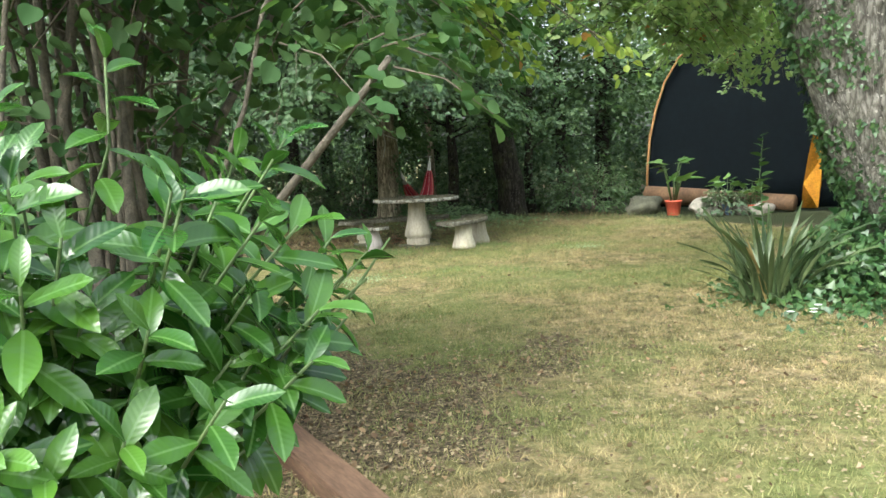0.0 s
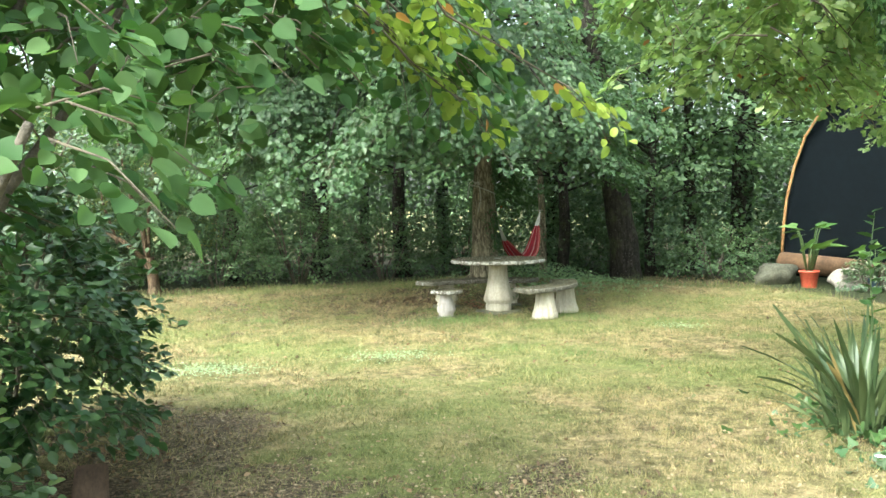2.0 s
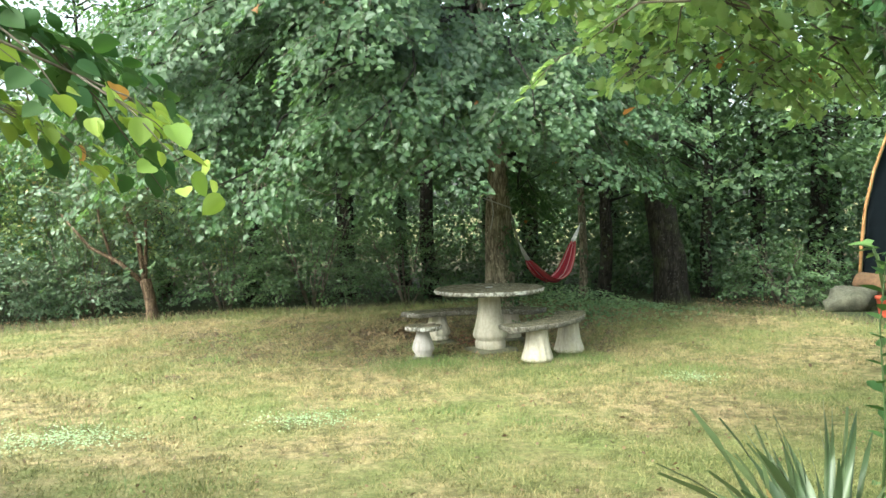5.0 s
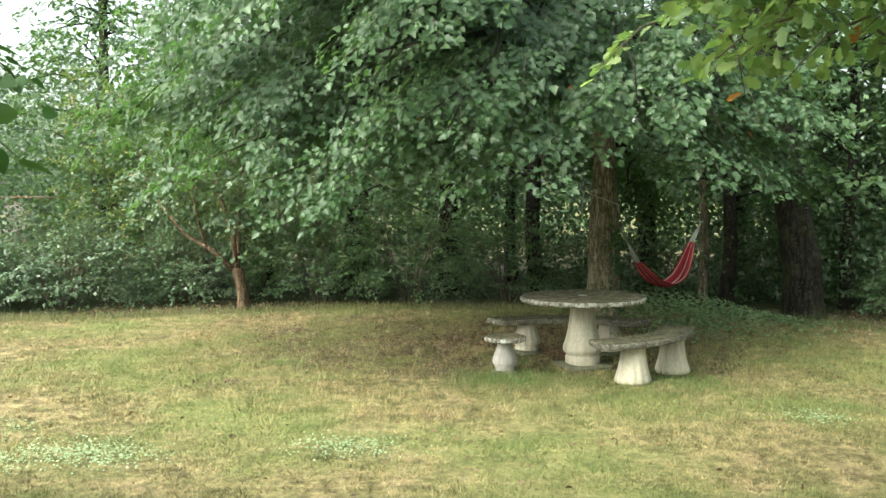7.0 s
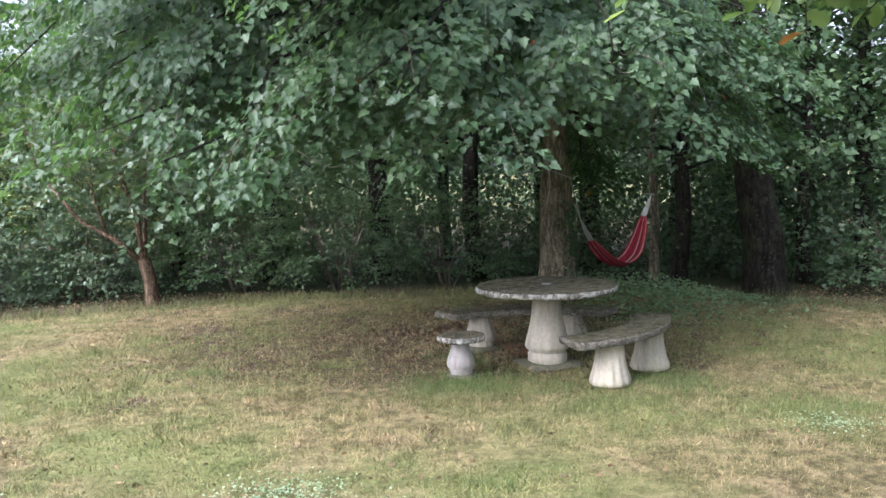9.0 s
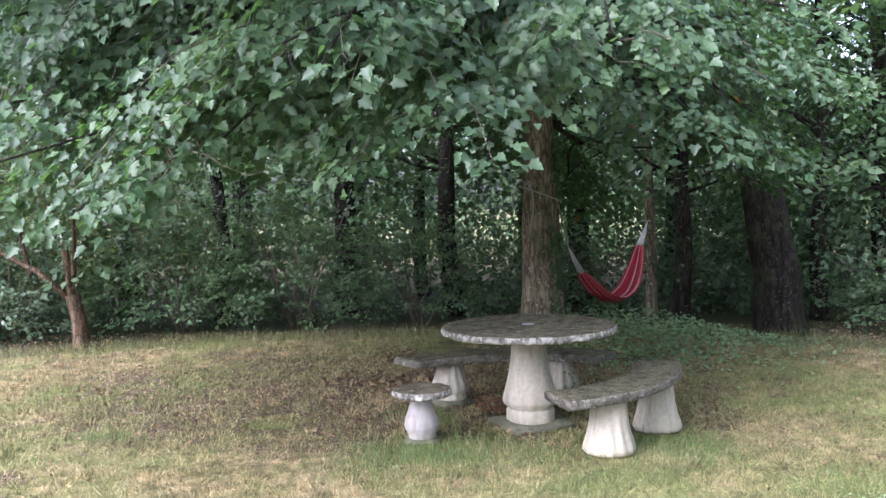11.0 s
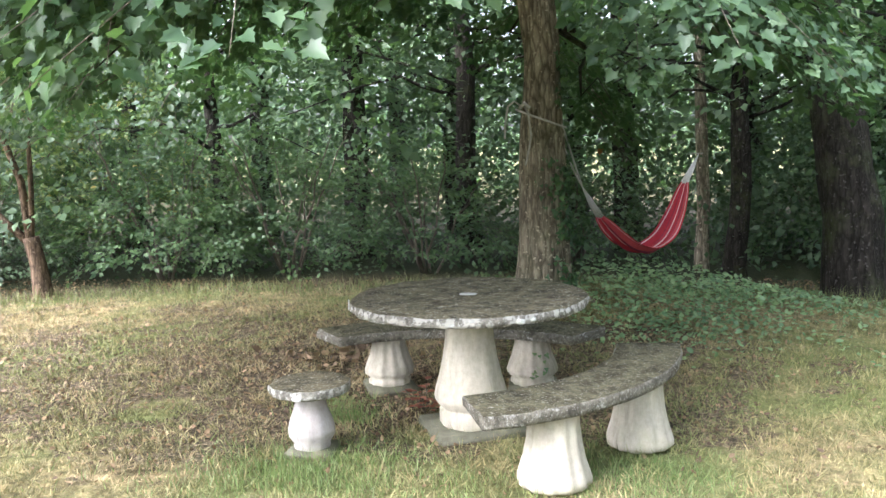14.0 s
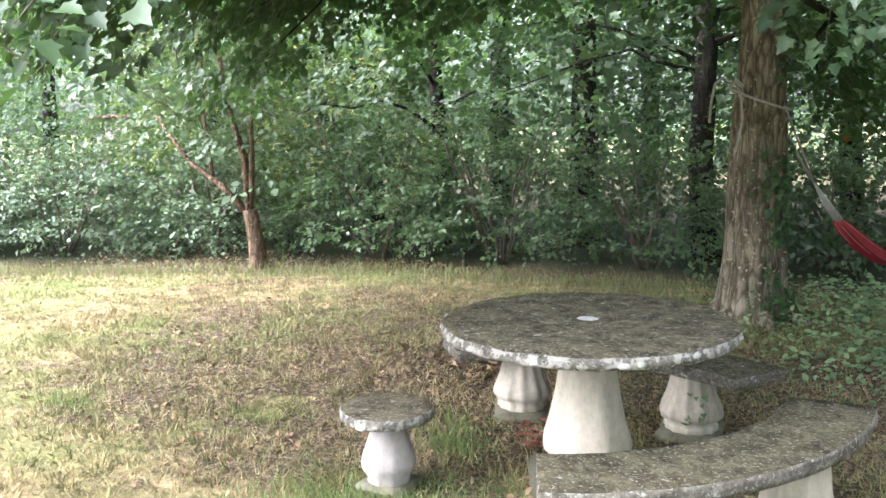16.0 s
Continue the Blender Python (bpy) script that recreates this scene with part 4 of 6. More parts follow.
def build_maple():
    base = (4.24, 15.72, 0.15)
    t = thing("maple_tree", *base, "spreading maple with rope-tied trunk behind the table", "tree")
    inv = Matrix.Translation(-Vector(base))
    tr = trunk_path([(4.24, 15.72, 0.1), (4.25, 15.72, 0.9), (4.24, 15.72, 1.7), (4.26, 15.74, 2.3), (4.17, 15.7, 3.2), (4.05, 15.7, 4.4), (4.1, 15.8, 6.2), (4.0, 15.8, 8.4)], (0.205, 0.195, 0.17, 0.145, 0.14, 0.12, 0.09, 0.03), 20, 0.14, 7, 0.45)
    for ang, ln in ((-60, 0.55), (-115, 0.4), (170, 0.45), (-15, 0.6), (60, 0.5)):
        d = Vector((math.cos(radians(ang)), math.sin(radians(ang)), 0))
        p0 = Vector((4.24, 15.72, 0.36))
        tip = p0 + d * ln
        tr.tube([p0, p0 + d * 0.22 - Vector((0, 0, 0.08)), Vector((tip.x, tip.y, float(height_of(tip.x, tip.y)) - 0.06))], (0.09, 0.06, 0.02), 8, 0.2)
    fol = Foliage()
    # boughs that arch out from the trunk and droop at the tip, in three tiers
    tips = [(5.5, 12.5, 2.2), (3.7, 11.0, 2.4), (3.0, 12.2, 2.35), (2.2, 12.4, 2.3), (3.3, 13.2, 2.5), (1.4, 12.6, 2.3), (2.6, 11.2, 2.3), (3.9, 12.4, 2.7), (5.7, 12.9, 2.0), (5.35, 13.3, 2.3), (4.6, 11.6, 2.6), (3.75, 11.5, 2.3), (2.9, 11.4, 2.25), (2.1, 11.3, 2.2), (6.5, 14.2, 2.5), (5.2, 12.6, 3.1), (-0.6, 12.8, 3.6), (-0.9, 14.2, 3.3), (0.3, 11.6, 3.7), (-0.2, 13.6, 4.3), (1.3, 10.9, 3.5), (-1.0, 15.4, 2.9)]
    for k in range(88):
        a = R.uniform(1.75, 4.75) if k % 5 else R.uniform(-0.6, 1.7)
        low, reach = R.uniform(1.85, 2.7), R.uniform(0.6, 1.0)
        if math.cos(a) < -0.75:
            low += 0.35
        if k % 3 == 1:
            low, reach = R.uniform(2.7, 3.7), R.uniform(0.6, 1.0)
        elif k % 3 == 2:
            low, reach = R.uniform(3.7, 4.9), R.uniform(0.3, 0.85)
        # last few boughs: unseen above the view, added to shade the crown's inside
        if k >= 84:
            low, reach = R.uniform(4.3, 6.3), R.uniform(0.15, 0.75)
        tips.append((3.1 + math.cos(a) * 4.3 * reach, 13.9 + math.sin(a) * 4.5 * reach, low))
    for e in tips:
        out = np.array([e[0] - 4.2, e[1] - 15.7, 0.0])
        flat_len = float(np.linalg.norm(out))
        z0 = min(7.2, e[2] + 0.5 + 0.28 * flat_len)
        x0 = np.interp(z0, (2.3, 3.2, 4.4, 6.2, 8.4), (4.26, 4.17, 4.05, 4.1, 4.0))
        path = arc_path((x0, 15.72, z0), e, R.uniform(0.04, 0.17) * flat_len, 9, 0.09)
        limb = Acc()
        limb.tube(path, np.linspace(0.038, 0.006, 10), 6, 0.1)
        part("limb", limb, M_BARK_SHADED, t).matrix_basis = inv
        h = unit(out)
        side = np.array([-h[1], h[0], 0.0])
        outer = e[0] < 2.6 or e[1] < 12.5
        for j in range(int(6 + 3.0 * flat_len)):
            f = R.uniform(0.42, 1.0) * 9
            p = np.array(path[int(min(8, f))].lerp(path[min(9, int(f) + 1)], f % 1))
            lat = R.uniform(-1, 1) * 0.62 * (1.15 - f / 12)
            q = p + side * lat + np.array([0, 0, -0.3 * abs(lat) + R.normal(0, 0.11)])
            if q[2] < 1.7 or (q[0] > 4.6 and q[1] < 14 and q[2] < 2.2) or (q[2] < 3.1 and math.hypot(q[0] - 5.2, q[1] - 9.2) < 2.25) or (q[1] < 10.9 and q[2] < 3.0) or q[1] < 9.7 or (q[0] > 5.0 and q[1] < 11.9) or (q[2] < 2.5 and math.hypot(q[0] - 4.2, q[1] - 14.4) < 1.0):
                continue
            fol.spray(q, h * 0.9 + side * np.sign(lat) * R.uniform(0.1, 0.9) + np.array([0, 0, -0.25]), R.uniform(0.45, 0.85), int(R.uniform(48, 74) * (0.5 if q[2] > 4.3 else 1.0)), 0.1 if q[2] > 4.3 else 0.07, 0.4, 0.45, 0.32, 0.003, 1.6 if outer and not (q[1] < 11.4 and q[2] < 3.1) else 0.6)
    part("trunk", tr, M_BARK, t).matrix_basis = inv
    tagged(part("twig", fol.wood, M_TWIG, t), kind="stuff").matrix_basis = inv
    part("crown", fol.mesh("crown", MAPLE, M_MAPLE), M_MAPLE, t, "layered lobed leaves").matrix_basis = inv
    bare = Acc()
    for (x, y, z) in ((1.9, 11.2, 2.0), (2.15, 11.3, 1.95), (3.2, 11.3, 2.55), (1.0, 11.6, 2.3), (4.7, 12.4, 2.75)):
        for k in range(4):
            e = Vector((x, y, z)) + Vector((R.normal(0.1, 0.25), R.normal(-0.1, 0.15), R.normal(-0.12, 0.1)))
            pts = arc_path((x - 0.25, y + 0.3, z + 0.2), e, -0.1, 5, 0.03)
            bare.tube(pts, np.linspace(0.008, 0.003, 6), 4)
            bare.tube([pts[3], pts[3] + Vector(R.normal(0, 0.1, 3))], (0.004, 0.002), 4)
    tagged(part("bare_twig", bare, M_DEAD_TWIG, t, "leafless pale twigs"), kind="stuff").matrix_basis = inv


build_maple()


OAK_LINE = [(7.02, 6.2, 0.0), (6.8, 6.17, 0.6), (6.37, 6.1, 1.4), (6.04, 6.05, 2.2), (5.75, 6.1, 3.2), (5.6, 6.2, 4.6), (5.6, 6.2, 6.5)]


def build_oak():
    base = (7.02, 6.2, 0.1)
    t = thing("oak_tree", *base, "leaning grey oak with thick ivy-hung trunk", "tree")
    inv = Matrix.Translation(-Vector(base))
    tr = trunk_path(OAK_LINE, (0.5, 0.46, 0.43, 0.41, 0.38, 0.3, 0.16), 26, 0.16, 11, 0.3)
    fol = Foliage()
    limb_ends = ((5.2, 8.1, 3.0), (6.2, 8.2, 2.95), (4.5, 6.6, 2.85), (4.2, 8.6, 3.6), (6.8, 8.8, 3.4), (7.6, 8.0, 3.3), (3.2, 7.0, 3.8), (3.6, 5.2, 3.5), (5.0, 4.2, 4.0), (7.5, 4.6, 4.0), (8.3, 6.6, 3.6), (5.6, 9.4, 4.1), (2.6, 8.6, 4.3), (9.5, 13.2, 2.75), (8.6, 12.0, 3.25), (10.2, 13.0, 3.1), (9.9, 12.2, 3.5), (7.3, 10.8, 2.9), (8.2, 11.0, 2.75), (9.0, 11.2, 2.9), (6.8, 9.8, 2.9))
    for e in limb_ends:
        pts = arc_path((5.7, 6.15, 3.3 + 0.25 * R.random()), e, 0.5, 8, 0.07)
        limb = Acc()
        limb.tube(pts, np.linspace(0.09, 0.012, 9), 7, 0.1)
        part("limb", limb, M_BARK_OAK, t).matrix_basis = inv
        for k in range(21):
            i = R.uniform(2.5, 8)
            p = pts[int(i)].lerp(pts[min(8, int(i) + 1)], i % 1)
            q = np.array(p) + R.normal(0, 0.3, 3)
            if (q[2] < 3.05 and q[0] < 6.5 and q[1] < 7.9) or (q[1] > 8.4 and q[2] < 3.35 and q[0] < 6.7):
                continue
            h = unit(np.array([e[0] - 5.5, e[1] - 6.1, 0]) + R.normal(0, 1.0, 3) * np.array([1, 1, 0.2]))
            fol.spray(q, h, R.uniform(0.4, 0.8), 34, 0.105, 0.45, 0.5, 0.5)
    # low hanging sprays at the outer ends
    for x, y, z, k in ((5.25, 8.3, 2.4, 8), (5.7, 8.5, 2.42, 9), (5.5, 8.4, 2.5, 9), (4.95, 8.4, 2.6, 8), (6.3, 8.6, 2.38, 8), (5.2, 8.3, 2.8, 8), (5.9, 8.6, 2.8, 8), (4.7, 8.5, 2.9, 7), (6.6, 8.8, 2.7, 7), (6.9, 9.1, 2.4, 5), (7.4, 8.6, 2.35, 5), (5.0, 7.0, 2.48, 3), (5.3, 7.1, 2.42, 4), (8.2, 11.1, 2.3, 6), (7.3, 11.0, 2.55, 7), (8.9, 11.2, 2.55, 6), (6.95, 10.1, 2.5, 6), (9.5, 13.1, 2.3, 2)):
        for _ in range(k):
            fol.spray(np.array([x, y - 0.15, z + 0.3]) + R.normal(0, 0.13, 3), R.normal(0, 1, 3) * np.array([1, 0.5, 0.1]), R.uniform(0.3, 0.5), 26, 0.10, 0.6, 0.5, 0.5)
    part("trunk", tr, M_BARK_OAK, t, "fissured grey bark").matrix_basis = inv
    tagged(part("twig", fol.wood, M_TWIG, t), kind="stuff").matrix_basis = inv
    part("crown", fol.mesh("crown", OAKLEAF, M_OAK), M_OAK, t, "light green lobed leaves").matrix_basis = inv


build_oak()


def build_small_tree():
    base = (-1.6, 16.95, 0.0)
    t = thing("small_tree", *base, "small multi-stemmed tree with smooth brownish bark", "tree")
    inv = Matrix.Translation(-Vector(base))
    tr = trunk_path([(-1.49, 16.95, -0.05), (-1.53, 16.95, 0.35), (-1.6, 16.95, 0.68)], (0.1, 0.09, 0.09), 10, 0.15, 0, 0.3)
    fol = Foliage()
    for pts, r in (([(-1.6, 16.95, 0.6), (-2.0, 16.9, 0.98), (-2.49, 16.9, 1.24), (-2.9, 16.8, 1.8)], 0.05), ([(-1.6, 16.95, 0.62), (-1.7, 17, 1.3), (-1.92, 17, 1.9), (-2.1, 17, 3.0)], 0.055), ([(-1.6, 16.95, 0.62), (-1.58, 17, 1.2), (-1.56, 17, 1.8), (-1.45, 17.1, 2.9)], 0.04), ([(-2.1, 16.9, 0.95), (-2.4, 17.1, 1.7), (-2.5, 17.2, 2.6)], 0.03)):
        tr.tube(pts, np.linspace(r, r * 0.35, len(pts)), 8, 0.15)
    for k in range(170):
        q = np.array([-1.9, 16.8, 2.7]) + R.normal(0, 1, 3) * np.array([0.85, 0.7, 0.65])
        if q[2] > 1.35:
            fol.spray(q, R.normal(0, 1, 3) * np.array([1, 1, 0.25]), R.uniform(0.35, 0.7), 26, 0.085, 0.4, 0.5, 0.5)
    part("trunk", tr, M_BARK_RED, t, "warm brown forked stems").matrix_basis = inv
    tagged(part("twig", fol.wood, M_TWIG, t), kind="stuff").matrix_basis = inv
    part("crown", fol.mesh("crown", ROUND, M_HEDGE), M_HEDGE, t).matrix_basis = inv


build_small_tree()


def make_wood_tree(height, lean, seed, crown_from, leaf_n, radius):
    """A slender woodland tree at the origin: trunk, limbs, crown."""
    t = thing("woodland_tree", 0, 0, 0, "tall dark-trunked tree at the edge of the wood", "tree", "trees of the wood")
    pts = [(lean * (z / height) ** 1.3 + 0.12 * noise.noise(Vector((z * 0.5, seed, 0))), 0.12 * noise.noise(Vector((z * 0.5, seed, 5))), z - 0.1) for z in np.linspace(0, height, 8)]
    tr = trunk_path(pts, np.linspace(radius, 0.02, 8), 10, 0.15, 0, 0.35)
    fol = Foliage()
    for k in range(30):
        z = R.uniform(crown_from, height * 0.95)
        a = R.uniform(0, 2 * math.pi)
        w = 2.3 * (1 - 0.55 * (z - crown_from) / (height - crown_from))
        i = z / height * 7
        p = Vector(pts[int(i)]).lerp(Vector(pts[min(7, int(i) + 1)]), i % 1)
        end = p + Vector((math.cos(a) * w, math.sin(a) * w, R.uniform(-0.5, 0.6)))
        path = arc_path(p, end, 0.3, 5, 0.06)
        tr.tube(path, np.linspace(0.03, 0.006, 6), 5)
        for j in range(leaf_n):
            q = np.array(path[0].lerp(path[-1], R.uniform(0.3, 1.05))) + R.normal(0, 0.35, 3)
            fol.spray(q, np.array([math.cos(a), math.sin(a), 0]) + R.normal(0, 0.7, 3) * np.array([1, 1, 0.3]), R.uniform(0.5, 1.0), 20, 0.15, 0.35, 0.5, 0.5, 0)
    part("trunk", tr, M_BARK_SHADED, t)
    part("crown", fol.mesh("crown", DIAMOND, M_WOOD_LEAF), M_WOOD_LEAF, t)
    return t


def build_woods():
    kinds = [make_wood_tree(9, 0.5, 1.0, 2.2, 7, 0.16), make_wood_tree(11, -0.6, 2.0, 2.6, 8, 0.2), make_wood_tree(8, 0.2, 3.0, 1.6, 6, 0.12)]
    spots = [(6.1, 18.3, 0, 0.8), (7.95, 18.4, 2, 0.9), (9.2, 19.5, 0, 1.0), (10.6, 20.5, 1, 1.0), (3.0, 19.6, 0, 1.0), (1.2, 20.2, 1, 1.0), (-0.6, 19.6, 2, 1.0), (5.0, 21.0, 1, 1.0), (6.6, 22.0, 0, 1.1), (8.6, 22.5, 1, 1.1), (-3.0, 21.5, 0, 1.0), (2.2, 22.5, 2, 1.1), (4.2, 23.5, 0, 1.1), (-1.4, 23.0, 1, 1.1), (12.5, 19.5, 0, 1.1), (15.4, 17.6, 1, 1.0), (15.8, 13.2, 0, 1.0), (11.8, 22.5, 2, 1.2), (15.5, 18.5, 1, 1.2), (-5.5, 23.5, 2, 1.0), (-7.8, 22.6, 1, 1.0), (-8.5, 24.5, 0, 0.95), (7.2, 25.0, 2, 1.2), (10.0, 25.5, 0, 1.2), (0.4, 25.5, 0, 1.2), (-12, 22, 1, 1.0), (-11.5, 17.0, 0, 1.0), (13.0, 9.5, 2, 1.1), (12.5, 5.5, 0, 1.1)]
    for k, (x, y, kind, s) in enumerate(spots):
        m = pose(x, y, float(height_of(x, y)), 0, 0, 47 * k)
        ob = kinds[kind] if k < 3 and kind not in [sp[2] for sp in spots[:k]] else None
        if ob is None:
            ob = copy_thing(kinds[kind], m)
        ob.matrix_basis = m
        ob.scale = (s, s, s)
    for o in kinds:
        if o.location.length < 0.01:
            o.matrix_basis = pose(16.5, 22 + kinds.index(o), 0)
    # the one thick dark trunk right of the hammock
    t = thing("dark_tree", 7.05, 17.0, 0.0, "thick dark leaning trunk in the shade of the wood", "tree")
    tr = trunk_path([(0, 0, -0.1), (-0.05, 0, 0.8), (-0.2, 0.1, 1.8), (-0.4, 0.2, 3.0), (-0.6, 0.3, 5.0), (-0.5, 0.4, 8.0)], (0.27, 0.25, 0.22, 0.2, 0.16, 0.05), 16, 0.15, 6, 0.25)
    fol = Foliage()
    for k in range(260):
        q = np.array([-0.3, 0.6, 4.6]) + R.normal(0, 1, 3) * np.array([1.5, 1.2, 1.3])
        if q[2] > 2.6:
            fol.spray(q, R.normal(0, 1, 3) * np.array([1, 1, 0.25]), R.uniform(0.5, 0.9), 22, 0.13, 0.4, 0.5, 0.5, 0)
    part("trunk", tr, M_BARK_SHADED, t)
    part("crown", fol.mesh("crown", DIAMOND, M_WOOD_LEAF), M_WOOD_LEAF, t)
    # slim post tree that holds the far end of the hammock
    t = thing("slim_tree", 5.8, 18.75, 0.0, "slim grey-brown tree that holds the hammock", "tree")
    part("trunk", trunk_path([(0, 0, -0.1), (0.02, 0, 0.8), (0.0, 0, 1.5), (-0.05, 0.05, 3.2), (0, 0.1, 6)], (0.085, 0.075, 0.07, 0.055, 0.02), 10, 0.15, 0, 0.3), M_BARK, t)


build_woods()


def build_far_woods():
    """The closed belt of wood all round the garden."""
    fol = Foliage()
    for k in range(2300):
        a = R.uniform(0, 2 * math.pi) if k % 3 else R.uniform(0.3, 2.8)
        d = R.uniform(26, 36)
        q = np.array([3 + math.cos(a) * d, 9 + math.sin(a) * d, 0])
        top = 5.5 + 3 * noise.noise(Vector((a * 4, 0, 0)))
        q[2] = R.uniform(0.2, max(3.0, top))
        if q[2] < 1.8 and noise.noise(Vector((a * 11, 0, 7))) > 0.36:
            continue
        fol.clump(q, 1.4, 34, 0.34, unit(np.array([-math.cos(a), -math.sin(a), 0.6])))
    tagged(new("far_woods", fol.mesh("far_woods", DIAMOND, M_WOOD_LEAF)), "dense dark woodland belt behind the garden", "woods", kind="stuff")
    fol = Foliage()
    for k in range(1000):
        x = R.uniform(-10, 15)
        edge = np.interp(x, EDGE_X, EDGE_Y)
        y = edge + 1.2 + abs(R.normal(0, 2.6))
        if x > 8.6 and y < 19.0 - (x - 9.4) * 1.46:
            continue
        z = abs(R.normal(0, 0.9)) * min(1.0, 0.35 + (y - edge) * 0.25)
        if z < 0.8 and noise.noise(Vector((x * 1.4, 3.0, 0))) > 0.2:
            continue
        fol.clump((x, y, 0.15 + z), 0.45, 40, 0.085, (0, -0.8, 0.4))
    for k in range(1250):
        x = R.uniform(-10, 15)
        y = np.interp(x, EDGE_X, EDGE_Y) + R.uniform(1.8, 6.0)
        if (x > 8.6 and y < 19.2 - (x - 9.4) * 1.46) or (4.2 < x < 6.4 and y < 19.4):
            continue
        fol.clump((x, y, R.uniform(0.5, 4.2)), 0.6, 38, 0.105, (0, -0.6, 0.5))
    for k in range(620):
        x, y = R.uniform(6.2, 14.5), R.uniform(18.8, 24.5)
        fol.clump((x, y, abs(R.normal(0, 1.5)) + 0.2), 0.6, 26, 0.13, (-0.3, -0.6, 0.5))
    tagged(new("undergrowth", fol.mesh("undergrowth", DIAMOND, M_UNDER)), "low leafy undergrowth on the floor of the wood", "undergrowth", kind="stuff")


build_far_woods()


def build_shrub(name, x, y, rx, ry, h, count, size, shape, mat, label, category="shrub", stems=9, group=""):
    """A rounded, gappy shrub: stems from one foot, leaf tufts on an uneven shell."""
    z0 = float(height_of(x, y))
    t = thing(name, x, y, z0, label, category, group)
    fol = Foliage()
    for k in range(count):
        u = unit(R.normal(0, 1, 3))
        u[2] = abs(u[2]) * 1.0 - 0.25
        lump = 1 + 0.28 * noise.noise(Vector(u * 2.2) + Vector((x, y, 0)))
        q = np.array([u[0] * rx, u[1] * ry, 0.32 * h + u[2] * h * 0.62]) * lump * R.uniform(0.5, 1.0) ** 0.4
        q[2] = max(q[2], 0.05)
        fol.spray(q, u + R.normal(0, 0.5, 3) + np.array([0, 0, 0.25]), R.uniform(0.18, 0.45), 22, size, 0.3, 0.45, 0.6, 0.003)
    for k in range(stems):
        a = R.uniform(0, 2 * math.pi)
        wood = Acc()
        wood.tube(arc_path((0.08 * math.cos(a), 0.08 * math.sin(a), -0.05), (rx * 0.7 * math.cos(a), ry * 0.7 * math.sin(a), h * R.uniform(0.6, 0.95)), 0.12, 6, 0.03), np.linspace(0.018, 0.005, 7), 5)
        part("stem", wood, M_TWIG, t)
    tagged(part("twig", fol.wood, M_TWIG, t), kind="stuff")
    part("foliage", fol.mesh("foliage", shape, mat), mat, t)
    return t


def build_hedge():
    for x, y, rx, ry, h, n, mat, label in (
        (-4.6, 16.6, 1.3, 0.9, 1.7, 330, M_HEDGE, "dense grey-green arching hedge shrub"),
        (-6.6, 16.2, 1.4, 1.0, 1.9, 330, M_HEDGE, "dense grey-green arching hedge shrub"),
        (-2.9, 17.6, 1.0, 0.8, 1.6, 240, M_HEDGE, "dense grey-green hedge shrub with reddish stems"),
        (-0.6, 18.1, 1.2, 0.9, 2.1, 260, M_WOOD_LEAF, "grey-green leafy shrub at the edge of the wood"),
        (0.9, 18.4, 1.2, 0.9, 2.0, 230, M_WOOD_LEAF, "grey-green leafy shrub at the edge of the wood"),
        (2.6, 18.6, 1.1, 0.8, 1.7, 160, M_WOOD_LEAF, "dark leafy shrub at the edge of the wood"),
        (-8.8, 16.4, 1.4, 1.1, 2.2, 300, M_HEDGE, "dense grey-green arching hedge shrub"),
        (-4.0, 19.2, 1.7, 1.2, 4.3, 460, M_ASH, "tall pale shrub with yellowish flower heads"),
        (-5.6, 20.0, 1.5, 1.2, 5.2, 420, M_ASH, "tall pale shrub with yellowish flower heads"),
        (-2.3, 19.8, 1.5, 1.1, 3.6, 380, M_ASH, "tall pale shrub with yellowish flower heads"),
        (4.3, 19.6, 1.0, 0.8, 1.4, 180, M_WOOD_LEAF, "dark leafy shrub at the edge of the wood"),
        (8.9, 17.4, 0.9, 0.8, 1.1, 160, M_WOOD_LEAF, "low dark shrub at the edge of the wood"),
        (7.6, 19.8, 1.0, 0.8, 1.2, 160, M_WOOD_LEAF, "low dark shrub at the edge of the wood"),
    ):
        build_shrub("shrub", x, y, rx, ry, h, n, 0.068 if mat is not M_ASH else 0.085, DIAMOND if mat is not M_ASH else OVAL, mat, label, group="shrubs along the lawn")


build_hedge()
build_shrub("privet_shrub", 0.2, 6.2, 0.8, 1.2, 2.2, 640, 0.075, OVAL, M_IVY, "dark small-leaved evergreen shrub beside the timber edging")


build_shrub("low_shrub", 0.5, 4.3, 0.36, 0.8, 0.85, 190, 0.07, ROUND, M_WEED, "low soft-leaved green shrub behind the timber edging")


